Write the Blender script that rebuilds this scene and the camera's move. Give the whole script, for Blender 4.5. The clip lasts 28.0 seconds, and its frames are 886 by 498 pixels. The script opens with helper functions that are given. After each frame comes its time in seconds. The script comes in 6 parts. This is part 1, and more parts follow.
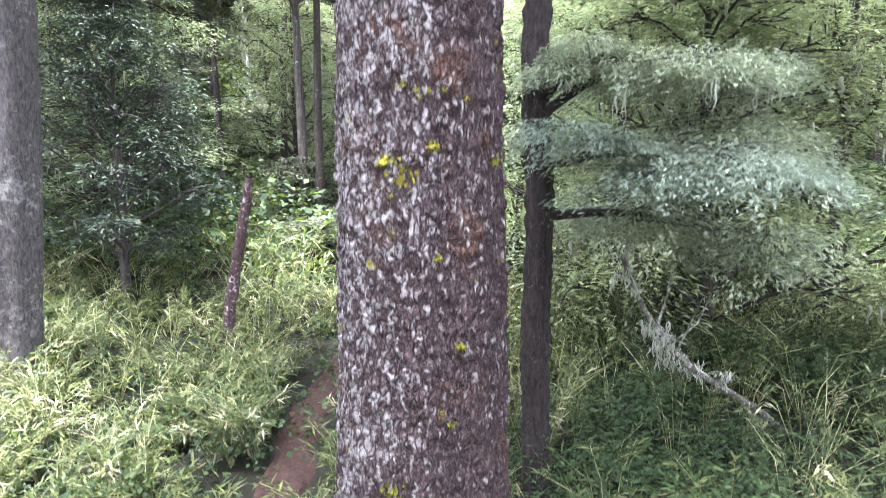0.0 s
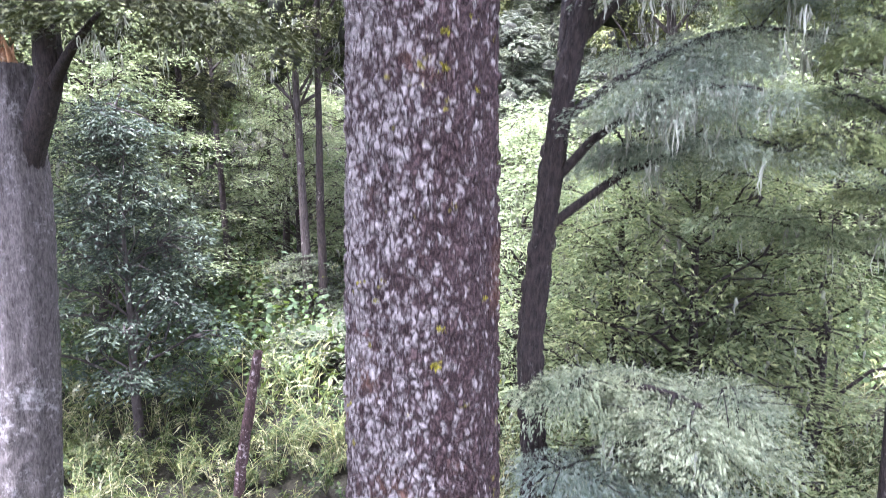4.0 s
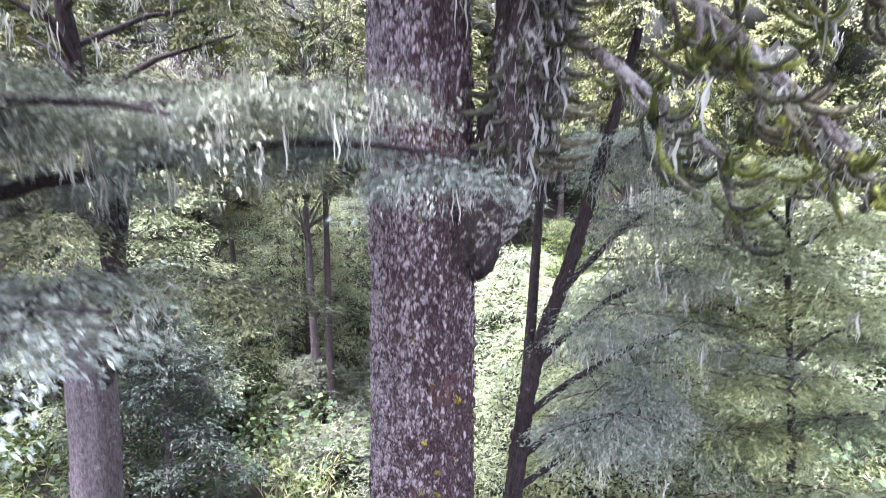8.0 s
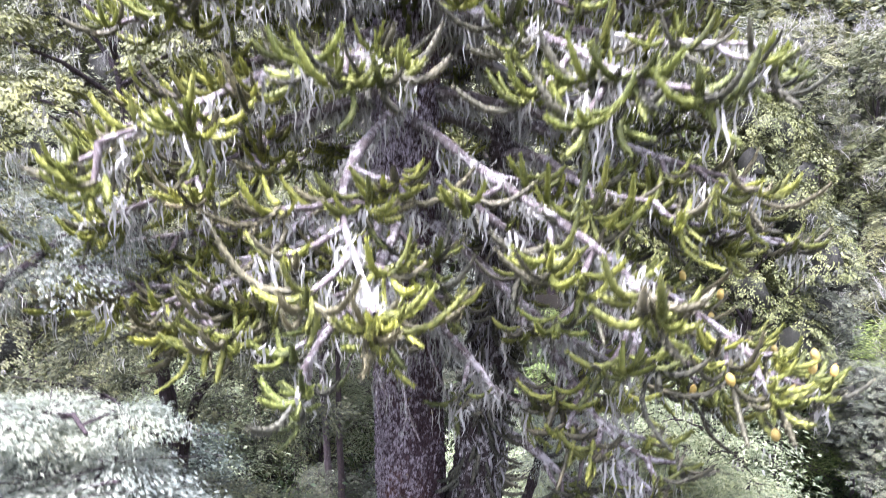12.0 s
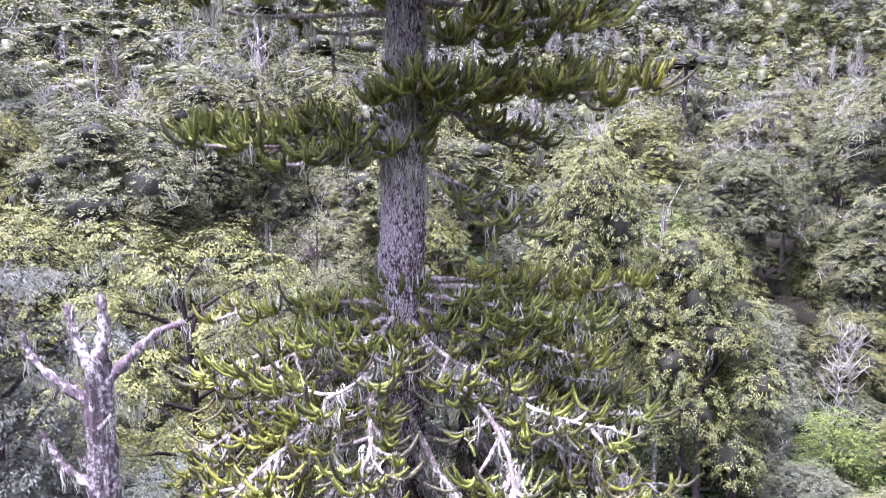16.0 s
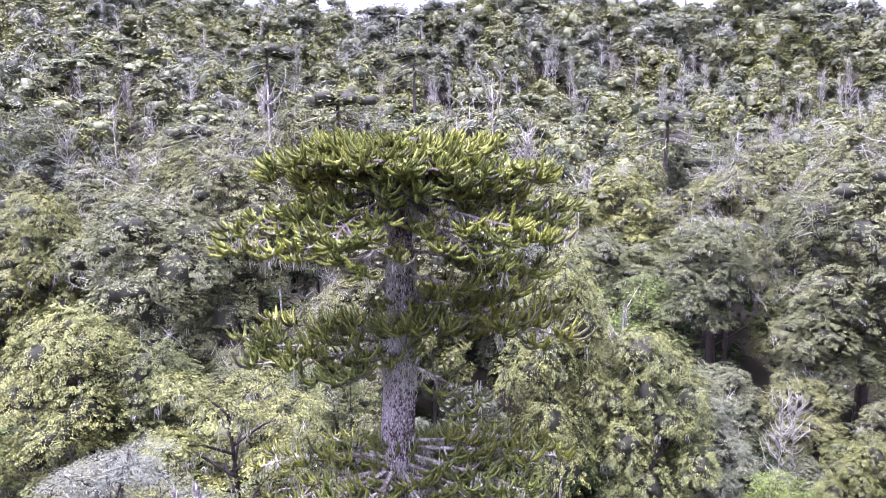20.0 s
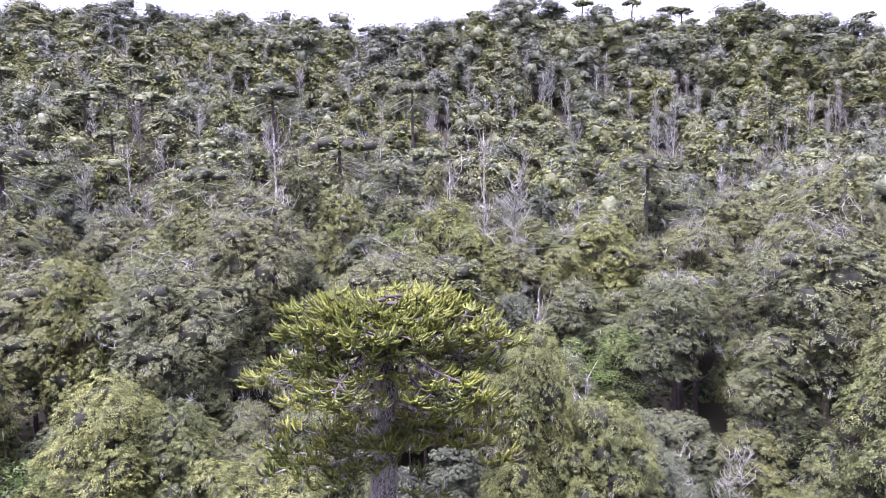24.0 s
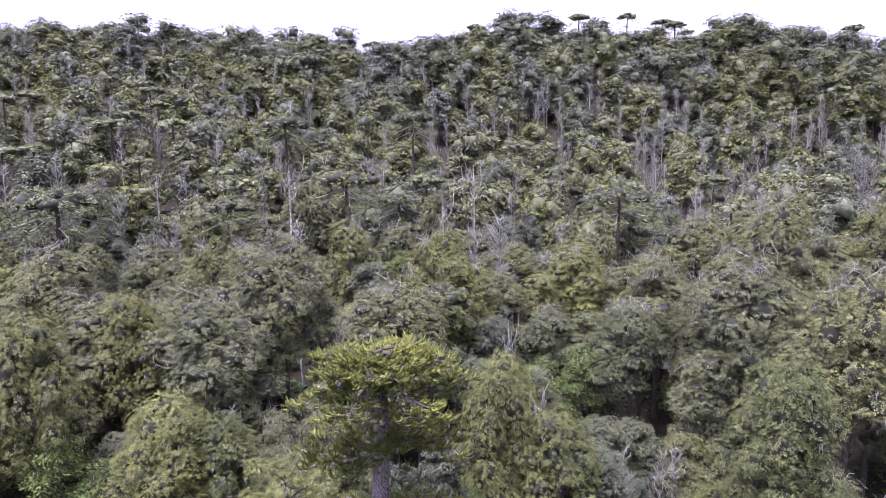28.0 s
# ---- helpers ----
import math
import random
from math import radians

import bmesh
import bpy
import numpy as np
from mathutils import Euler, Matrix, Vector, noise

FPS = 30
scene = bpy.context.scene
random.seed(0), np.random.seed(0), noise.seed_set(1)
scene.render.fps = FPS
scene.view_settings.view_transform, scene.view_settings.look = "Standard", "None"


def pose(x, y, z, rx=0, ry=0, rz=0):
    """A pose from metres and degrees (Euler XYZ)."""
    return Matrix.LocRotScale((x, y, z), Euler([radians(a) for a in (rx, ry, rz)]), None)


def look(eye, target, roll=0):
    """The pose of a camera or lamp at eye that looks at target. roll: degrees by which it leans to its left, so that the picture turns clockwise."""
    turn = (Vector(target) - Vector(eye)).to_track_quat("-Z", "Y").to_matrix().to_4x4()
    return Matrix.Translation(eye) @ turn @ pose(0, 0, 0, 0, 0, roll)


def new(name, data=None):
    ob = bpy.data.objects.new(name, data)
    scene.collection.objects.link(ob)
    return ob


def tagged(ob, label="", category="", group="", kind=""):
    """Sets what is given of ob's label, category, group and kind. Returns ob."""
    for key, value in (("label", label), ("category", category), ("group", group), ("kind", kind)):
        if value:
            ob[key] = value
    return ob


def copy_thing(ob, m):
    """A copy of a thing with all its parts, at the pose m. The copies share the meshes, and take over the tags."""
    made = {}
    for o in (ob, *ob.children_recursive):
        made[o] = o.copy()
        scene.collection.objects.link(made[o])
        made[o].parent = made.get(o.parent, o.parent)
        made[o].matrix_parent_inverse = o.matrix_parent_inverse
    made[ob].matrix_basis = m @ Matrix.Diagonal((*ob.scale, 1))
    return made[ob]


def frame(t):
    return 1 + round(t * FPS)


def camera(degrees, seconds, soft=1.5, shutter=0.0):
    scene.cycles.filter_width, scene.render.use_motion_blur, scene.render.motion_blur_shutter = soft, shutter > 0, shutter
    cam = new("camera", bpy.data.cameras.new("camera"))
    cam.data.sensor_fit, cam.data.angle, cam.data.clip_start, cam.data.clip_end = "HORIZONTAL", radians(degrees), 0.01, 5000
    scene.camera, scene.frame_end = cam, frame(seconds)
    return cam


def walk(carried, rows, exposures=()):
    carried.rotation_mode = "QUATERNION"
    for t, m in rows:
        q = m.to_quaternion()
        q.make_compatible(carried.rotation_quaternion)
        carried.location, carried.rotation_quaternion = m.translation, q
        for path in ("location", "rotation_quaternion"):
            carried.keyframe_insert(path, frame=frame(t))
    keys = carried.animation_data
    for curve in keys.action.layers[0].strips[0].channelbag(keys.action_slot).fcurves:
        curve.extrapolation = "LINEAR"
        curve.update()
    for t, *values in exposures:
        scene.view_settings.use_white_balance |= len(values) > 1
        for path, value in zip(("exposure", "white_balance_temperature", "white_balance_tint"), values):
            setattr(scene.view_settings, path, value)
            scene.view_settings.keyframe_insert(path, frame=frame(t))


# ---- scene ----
cam = camera(66.9, 28.0, soft=0.8, shutter=0.8)
METRES, EYE, TILT, LEAN, TURN = 36.0, 3.0, -8.0, 0.0, 0.0
ROWS = [
    (0.0, 0.0, 0.0, 0.0, 0.0, 0.0, -0.0),
    (0.5, -0.0, -0.0015, 0.0085, -0.01, -0.17, 0.04),
    (1.0, -0.0001, -0.0027, 0.017, -0.01, -0.3, 0.03),
    (1.5, -0.0003, -0.0039, 0.0256, -0.02, -0.44, 0.02),
    (2.0, -0.0005, -0.0051, 0.0342, -0.04, -0.54, 0.03),
    (2.5, -0.0004, -0.0065, 0.043, -0.05, -0.58, 0.0),
    (4.5, -0.0001, -0.0115, 0.083, -0.03, -1.0, 0.36),
    (5.0, -0.0001, -0.0144, 0.0936, -0.06, -1.13, 0.39),
    (5.5, 0.0001, -0.0191, 0.1041, -0.05, -1.22, 0.43),
    (6.0, 0.0003, -0.0251, 0.1143, -0.03, -1.26, 0.45),
    (6.5, 0.0004, -0.0324, 0.1245, -0.05, -1.26, 0.5),
    (7.0, 0.0007, -0.0408, 0.1346, -0.1, -1.2, 0.54),
    (7.5, 0.001, -0.0505, 0.1446, -0.26, -1.17, 0.53),
    (8.0, 0.0014, -0.0604, 0.1549, -0.3, -1.06, 0.6),
    (8.5, 0.0021, -0.0712, 0.1663, -0.21, -0.85, 0.72),
    (9.0, 0.0025, -0.0828, 0.1789, -0.15, -0.73, 0.81),
    (9.5, 0.0028, -0.094, 0.1919, -0.16, -0.79, 0.78),
    (10.0, 0.0035, -0.1043, 0.2051, -0.1, -0.77, 0.77),
    (10.5, 0.0046, -0.1131, 0.218, -0.06, -0.61, 0.75),
    (11.0, 0.0062, -0.121, 0.2313, -0.04, -0.51, 0.88),
    (11.5, 0.008, -0.1286, 0.2447, 0.04, -0.44, 0.85),
    (12.0, 0.0095, -0.1362, 0.2582, 0.03, -0.33, 0.78),
    (12.5, 0.0109, -0.1449, 0.2716, 0.07, -0.25, 0.8),
    (13.0, 0.012, -0.1547, 0.2849, 0.08, -0.19, 0.82),
    (13.5, 0.0128, -0.165, 0.2981, 0.1, -0.1, 0.86),
    (15.5, 0.0175, -0.2137, 0.3523, 0.18, -0.08, 0.76),
    (16.0, 0.0195, -0.2267, 0.3651, 0.21, -0.03, 0.78),
    (16.5, 0.0211, -0.2401, 0.378, 0.22, -0.02, 0.78),
    (17.0, 0.0222, -0.2536, 0.3909, 0.23, -0.03, 0.74),
    (17.5, 0.0228, -0.2677, 0.404, 0.24, -0.03, 0.73),
    (18.0, 0.0243, -0.2812, 0.4166, 0.26, 0.02, 0.74),
    (18.5, 0.0261, -0.2955, 0.4295, 0.3, 0.01, 0.75),
    (19.0, 0.0278, -0.3101, 0.4425, 0.3, 0.0, 0.68),
    (19.5, 0.0293, -0.3245, 0.4549, 0.29, 0.02, 0.69),
    (20.0, 0.0307, -0.3384, 0.4674, 0.29, 0.05, 0.67),
    (20.5, 0.033, -0.3525, 0.4796, 0.31, 0.07, 0.61),
    (21.0, 0.0353, -0.3667, 0.4919, 0.34, 0.09, 0.59),
    (21.5, 0.0377, -0.3807, 0.5042, 0.35, 0.11, 0.56),
    (23.5, 0.0493, -0.436, 0.5516, 0.41, 0.23, 0.47),
    (24.0, 0.0526, -0.4532, 0.5633, 0.44, 0.23, 0.49),
    (24.5, 0.0555, -0.4754, 0.5736, 0.47, 0.21, 0.48),
    (25.0, 0.0582, -0.5025, 0.583, 0.51, 0.19, 0.49),
    (25.5, 0.0613, -0.5341, 0.5917, 0.56, 0.17, 0.49),
    (26.0, 0.0648, -0.5699, 0.6, 0.63, 0.16, 0.51),
    (26.5, 0.069, -0.6099, 0.6073, 0.69, 0.12, 0.52),
    (27.0, 0.0741, -0.6478, 0.6153, 0.75, -0.01, 0.56),
    (27.5, 0.0797, -0.6749, 0.6259, 0.79, 0.03, 0.61),
    (28.0, 0.0854, -0.6923, 0.6382, 0.87, 0.07, 0.61),
]
walk(cam, [(t, pose(0, 0, EYE, TILT, LEAN, TURN) @ pose(METRES * x, METRES * y, METRES * z, 90 + pitch, roll, yaw)) for t, x, y, z, yaw, pitch, roll in ROWS],
     [(0.0, 4.8, 5500, 18), (2.5, 4.8, 5350, 24), (5.0, 4.7, 5350, 32), (8.0, 4.5, 5400, 36), (10.0, 4.15, 5400, 38), (13.0, 3.7, 5350, 41), (16.0, 3.45, 5350, 45), (20.0, 3.4, 5350, 46), (24.0, 2.95, 5400, 45), (28.0, 2.5, 5400, 45)])

# ---- light: bright overcast, broad soft sun from the left ----
world = bpy.data.worlds.new("overcast_sky")
scene.world = world
world.use_nodes = True
wt = world.node_tree
bg = wt.nodes["Background"]
sky = wt.nodes.new("ShaderNodeTexSky")
sky.sky_type, sky.sun_disc = 'NISHITA', False
sky.sun_elevation, sky.sun_rotation = radians(74), radians(229)
sky.air_density, sky.dust_density = 1.0, 4.0
grey = wt.nodes.new("ShaderNodeHueSaturation")
grey.inputs["Saturation"].default_value = 0.18
wt.links.new(sky.outputs[0], grey.inputs["Color"])
wt.links.new(grey.outputs[0], bg.inputs["Color"])
bg.inputs["Strength"].default_value = 0.09
sun = new("sun", bpy.data.lights.new("sun", 'SUN'))
sun.data.energy, sun.data.angle, sun.data.color = 2.5, radians(20), (1.0, 0.96, 0.9)
sun.matrix_basis = look((-1.6, -1.4, 8), (0, 0, 0))


# ---- materials ----
def blank(name, rough=0.8):
    m = bpy.data.materials.new(name)
    m.use_nodes = True
    nt = m.node_tree
    b = nt.nodes["Principled BSDF"]
    b.inputs["Roughness"].default_value = rough
    b.inputs["Specular IOR Level"].default_value = 0.2
    return m, nt, b


def node(nt, kind, **ins):
    n = nt.nodes.new(kind)
    for k, v in ins.items():
        n.inputs[k.replace("_", " ")].default_value = v
    return n


def ramp(nt, src, stops):
    r = nt.nodes.new("ShaderNodeValToRGB")
    e = r.color_ramp.elements
    while len(e) < len(stops):
        e.new(0.5)
    for el, (p, c) in zip(e, stops):
        el.position, el.color = p, (*c, 1)
    nt.links.new(src, r.inputs[0])
    return r.outputs[0]


def mix(nt, fac, a, b, mode='MIX'):
    n = nt.nodes.new("ShaderNodeMix")
    n.data_type, n.blend_type = 'RGBA', mode
    for sock, v in ((n.inputs[0], fac), (n.inputs[6], a), (n.inputs[7], b)):
        if isinstance(v, (int, float)):
            sock.default_value = v
        elif isinstance(v, tuple):
            sock.default_value = (*v, 1)
        else:
            nt.links.new(v, sock)
    return n.outputs[2]


def coords(nt, scale=(1, 1, 1)):
    t = nt.nodes.new("ShaderNodeTexCoord")
    m = nt.nodes.new("ShaderNodeMapping")
    m.inputs["Scale"].default_value = scale
    nt.links.new(t.outputs["Object"], m.inputs[0])
    return m.outputs[0]


def noise_tex(nt, vec, scale, detail=4, rough=0.6):
    n = node(nt, "ShaderNodeTexNoise", Scale=scale, Detail=detail, Roughness=rough)
    nt.links.new(vec, n.inputs["Vector"])
    return n.outputs[0]


def bump(nt, b, height, strength, dist):
    n = node(nt, "ShaderNodeBump", Strength=strength, Distance=dist)
    nt.links.new(height, n.inputs["Height"])
    nt.links.new(n.outputs[0], b.inputs["Normal"])


def leaf_mat(name, dark, mid, light, rough=0.45, through_light=0.3, glow=(0.25, 0.35, 0.05), grain=6.0):
    """Foliage: every leaf of its own shade, every tree a little different, some light passing through."""
    m, nt, b = blank(name, rough)
    g = nt.nodes.new("ShaderNodeNewGeometry")
    col = ramp(nt, g.outputs["Random Per Island"], ((0.0, dark), (0.55, mid), (1.0, light)))
    o = nt.nodes.new("ShaderNodeObjectInfo")
    tint = ramp(nt, o.outputs["Random"], ((0.0, (0.74, 0.79, 0.86)), (0.5, (1, 1, 1)), (1.0, (1.1, 1.08, 0.9))))
    col = mix(nt, 1.0, col, tint, 'MULTIPLY')
    oc = coords(nt)
    dapple = ramp(nt, noise_tex(nt, oc, grain, 4, 0.7), ((0.32, (0.55, 0.58, 0.6)), (0.68, (1.35, 1.32, 1.25))))
    col = mix(nt, 1.0, col, dapple, 'MULTIPLY')
    patch = noise_tex(nt, oc, 0.7, 2)
    col = mix(nt, 1.0, col, ramp(nt, patch, ((0.3, (0.8, 0.84, 0.85)), (0.7, (1.2, 1.15, 1.0)))), 'MULTIPLY')
    nt.links.new(col, b.inputs["Base Color"])
    tr = nt.nodes.new("ShaderNodeBsdfTranslucent")
    nt.links.new(mix(nt, 0.5, col, glow), tr.inputs[0])
    ms = node(nt, "ShaderNodeMixShader", Fac=through_light)
    out = nt.nodes["Material Output"]
    nt.links.new(b.outputs[0], ms.inputs[1])
    nt.links.new(tr.outputs[0], ms.inputs[2])
    nt.links.new(ms.outputs[0], out.inputs[0])
    return m


def wood_mat(name, deep, base, pale, pale_at=0.55, scale=1.0, relief=0.02, moss=0.0, rough=0.85):
    """Bark: upright furrows, blotches of pale lichen, a little moss."""
    m, nt, b = blank(name, rough)
    v = coords(nt, (1, 1, 0.3))
    w = coords(nt)
    grain = noise_tex(nt, v, 22 * scale, 6, 0.7)
    col = ramp(nt, grain, ((0.34, deep), (0.62, base)))
    spot = noise_tex(nt, w, 9 * scale, 5, 0.72)
    big = noise_tex(nt, w, 1.3 * scale, 2)
    both = mix(nt, 0.35, spot, big)
    fac = ramp(nt, both, ((pale_at, (0, 0, 0)), (pale_at + 0.09, (1, 1, 1))))
    col = mix(nt, fac, col, pale)
    if moss:
        f = ramp(nt, noise_tex(nt, w, 2.6 * scale, 4), ((1 - moss, (0, 0, 0)), (1 - moss + 0.08, (1, 1, 1))))
        col = mix(nt, f, col, (0.10, 0.105, 0.02))
    nt.links.new(col, b.inputs["Base Color"])
    bump(nt, b, grain, 0.9, relief)
    return m


def lichen_mat(name, a, c):
    m, nt, b = blank(name, 0.95)
    g = nt.nodes.new("ShaderNodeNewGeometry")
    col = ramp(nt, g.outputs["Random Per Island"], ((0.0, a), (1.0, c)))
    nt.links.new(col, b.inputs["Base Color"])
    tr = nt.nodes.new("ShaderNodeBsdfTranslucent")
    nt.links.new(col, tr.inputs[0])
    ms = node(nt, "ShaderNodeMixShader", Fac=0.3)
    nt.links.new(b.outputs[0], ms.inputs[1])
    nt.links.new(tr.outputs[0], ms.inputs[2])
    nt.links.new(ms.outputs[0], nt.nodes["Material Output"].inputs[0])
    return m


def plate_bark(name):
    """Old monkey-puzzle bark: purple-brown, crusted with grey-white lichen, thicker towards -x."""
    m, nt, b = blank(name, 0.85)
    w = coords(nt)
    v = coords(nt, (1, 1, 0.5))
    warp = nt.nodes.new("ShaderNodeVectorMath")
    warp.operation = 'MULTIPLY_ADD'
    wn = node(nt, "ShaderNodeTexNoise", Scale=18.0, Detail=3.0)
    nt.links.new(w, wn.inputs["Vector"])
    nt.links.new(wn.outputs["Color"], warp.inputs[0])
    warp.inputs[1].default_value = (0.09, 0.09, 0.09)
    nt.links.new(v, warp.inputs[2])
    cell = node(nt, "ShaderNodeTexVoronoi", Scale=27.0)
    edge = node(nt, "ShaderNodeTexVoronoi", Scale=27.0)
    edge.feature = 'DISTANCE_TO_EDGE'
    for n in (cell, edge):
        nt.links.new(warp.outputs[0], n.inputs["Vector"])
    one = nt.nodes.new("ShaderNodeSeparateColor")
    nt.links.new(cell.outputs["Color"], one.inputs[0])
    fine = noise_tex(nt, w, 60, 5, 0.7)
    col = ramp(nt, fine, ((0.3, (0.014, 0.008, 0.009)), (0.55, (0.060, 0.038, 0.034)), (0.8, (0.15, 0.105, 0.098))))
    rust = ramp(nt, noise_tex(nt, w, 1.7, 4), ((0.55, (0, 0, 0)), (0.70, (1, 1, 1))))
    col = mix(nt, mix(nt, 0.45, (0, 0, 0), rust), col, (0.14, 0.065, 0.03))
    spots = noise_tex(nt, coords(nt, (1, 1, 0.36)), 34, 3, 0.6)
    rings = ramp(nt, noise_tex(nt, coords(nt, (0.12, 0.12, 1)), 22, 3, 0.5), ((0.63, (0, 0, 0)), (0.70, (0.3, 0.3, 0.3))))
    big = noise_tex(nt, w, 1.1, 3)
    sep = nt.nodes.new("ShaderNodeSeparateXYZ")
    nt.links.new(w, sep.inputs[0])
    side = nt.nodes.new("ShaderNodeMapRange")
    side.inputs[1].default_value, side.inputs[2].default_value = 0.2, -0.5
    side.inputs[3].default_value, side.inputs[4].default_value = 0.22, 0.80
    nt.links.new(sep.outputs[0], side.inputs[0])
    high = nt.nodes.new("ShaderNodeMapRange")
    high.inputs[1].default_value, high.inputs[2].default_value = 1.0, 16.0
    high.inputs[3].default_value, high.inputs[4].default_value = 0.38, 0.80
    nt.links.new(sep.outputs[2], high.inputs[0])
    s1 = mix(nt, 0.45, one.outputs[0], spots)
    s2 = mix(nt, 0.30, mix(nt, 0.35, s1, big), side.outputs[0])
    s3 = mix(nt, 0.3, s2, high.outputs[0])
    crust = nt.nodes.new("ShaderNodeMath")
    crust.operation = 'MULTIPLY_ADD'
    nt.links.new(cell.outputs["Distance"], crust.inputs[0])
    crust.inputs[1].default_value = -0.24
    nt.links.new(s3, crust.inputs[2])
    fac = mix(nt, 1.0, ramp(nt, crust.outputs[0], ((0.365, (0, 0, 0)), (0.41, (0.4, 0.4, 0.4)), (0.48, (1, 1, 1)))), mix(nt, 0.5, (0, 0, 0), rings), 'ADD')
    pale = ramp(nt, fine, ((0.3, (0.11, 0.092, 0.086)), (0.7, (0.31, 0.28, 0.255))))
    upper = nt.nodes.new("ShaderNodeMapRange")
    upper.inputs[1].default_value, upper.inputs[2].default_value = 9.0, 15.0
    nt.links.new(sep.outputs[2], upper.inputs[0])
    pale = mix(nt, upper.outputs[0], pale, ramp(nt, fine, ((0.3, (0.20, 0.185, 0.18)), (0.7, (0.54, 0.505, 0.48)))))
    col = mix(nt, fac, col, pale)
    crack = ramp(nt, edge.outputs["Distance"], ((0.02, (0.42, 0.38, 0.38)), (0.12, (1, 1, 1))))
    col = mix(nt, 1.0, col, crack, 'MULTIPLY')
    f = ramp(nt, noise_tex(nt, w, 5.5, 4), ((0.67, (0, 0, 0)), (0.71, (1, 1, 1))))
    col = mix(nt, f, col, (0.16, 0.14, 0.02))
    nt.links.new(col, b.inputs["Base Color"])
    bump(nt, b, mix(nt, 0.5, ramp(nt, edge.outputs["Distance"], ((0.0, (0, 0, 0)), (0.25, (1, 1, 1)))), spots), 1.0, 0.03)
    return m


def soil_mat(name, a, c, d):
    m, nt, b = blank(name, 0.95)
    w = coords(nt)
    fine = noise_tex(nt, w, 14, 8, 0.75)
    col = ramp(nt, fine, ((0.3, a), (0.55, c), (0.8, d)))
    big = ramp(nt, noise_tex(nt, w, 0.35, 3), ((0.35, (0.75, 0.7, 0.65)), (0.7, (1.15, 1.1, 1))))
    nt.links.new(mix(nt, 1.0, col, big, 'MULTIPLY'), b.inputs["Base Color"])
    bump(nt, b, fine, 0.8, 0.05)
    return m


# near-black crown core: the shade inside a crown, put into a colour
M_CORE_SHADE = wood_mat("crown_core_shade", (0.010, 0.011, 0.007), (0.030, 0.031, 0.019), (0.06, 0.062, 0.04), 0.6, 2.0)
M_HERO = plate_bark("lichen_crusted_bark")
M_GREYBARK = wood_mat("grey_bark", (0.030, 0.025, 0.022), (0.105, 0.092, 0.083), (0.19, 0.177, 0.163), 0.53, 1.6, 0.02)
M_DARKBARK = wood_mat("dark_mossy_bark", (0.010, 0.008, 0.007), (0.040, 0.030, 0.025), (0.22, 0.20, 0.175), 0.60, 1.6, 0.04, 0.33)
M_BARK = wood_mat("brown_grey_bark", (0.022, 0.017, 0.015), (0.075, 0.062, 0.054), (0.27, 0.255, 0.225), 0.58, 0.8, 0.03)
M_DEAD = wood_mat("weathered_deadwood", (0.05, 0.042, 0.035), (0.20, 0.188, 0.16), (0.46, 0.46, 0.395), 0.49, 0.8, 0.02)
M_LIMB = wood_mat("lichen_covered_limb", (0.045, 0.037, 0.03), (0.125, 0.107, 0.085), (0.31, 0.30, 0.25), 0.49, 1.6, 0.02)
M_LICHEN = lichen_mat("beard_lichen", (0.18, 0.185, 0.135), (0.38, 0.385, 0.305))
M_GREYLICHEN = lichen_mat("grey_twig_lichen", (0.13, 0.13, 0.107), (0.35, 0.345, 0.292))
M_HERO_LEAF = leaf_mat("scale_leaf_green", (0.042, 0.050, 0.014), (0.105, 0.118, 0.028), (0.19, 0.203, 0.048), 0.62, 0.08, (0.25, 0.28, 0.05))
M_UMBRELLA = leaf_mat("distant_scale_leaf", (0.028, 0.036, 0.014), (0.075, 0.088, 0.030), (0.16, 0.175, 0.055), 0.5, 0.08, (0.1, 0.12, 0.03))
M_HERO_TIP = leaf_mat("fresh_scale_leaf", (0.07, 0.083, 0.02), (0.15, 0.168, 0.034), (0.24, 0.258, 0.056), 0.6, 0.12, (0.3, 0.36, 0.04))
M_HERO_OLD = leaf_mat("old_scale_leaf", (0.034, 0.034, 0.019), (0.078, 0.076, 0.043), (0.15, 0.145, 0.09), 0.7, 0.05, (0.2, 0.2, 0.12))
M_OLIVE = leaf_mat("olive_leaf", (0.029, 0.033, 0.008), (0.080, 0.089, 0.023), (0.145, 0.156, 0.048), 0.65, 0.05, (0.10, 0.125, 0.03))
M_GREEN = leaf_mat("green_leaf", (0.025, 0.029, 0.010), (0.073, 0.080, 0.030), (0.144, 0.151, 0.064), 0.65, 0.05, (0.09, 0.125, 0.035))
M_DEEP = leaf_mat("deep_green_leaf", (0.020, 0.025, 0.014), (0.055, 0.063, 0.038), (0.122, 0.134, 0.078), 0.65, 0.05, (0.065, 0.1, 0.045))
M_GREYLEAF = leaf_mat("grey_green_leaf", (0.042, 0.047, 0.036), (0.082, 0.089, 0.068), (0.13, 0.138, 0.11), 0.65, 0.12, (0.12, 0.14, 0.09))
# pale grey-green: sky sheen on the small leaves, put into their colour
M_SILVER = leaf_mat("sheen_toned_leaf", (0.074, 0.09, 0.07), (0.15, 0.172, 0.138), (0.24, 0.263, 0.215), 0.65, 0.25, (0.17, 0.22, 0.13))
M_BRIGHT = leaf_mat("fresh_green_leaf", (0.042, 0.062, 0.015), (0.088, 0.125, 0.032), (0.16, 0.20, 0.06), 0.6, 0.3, (0.14, 0.20, 0.04))
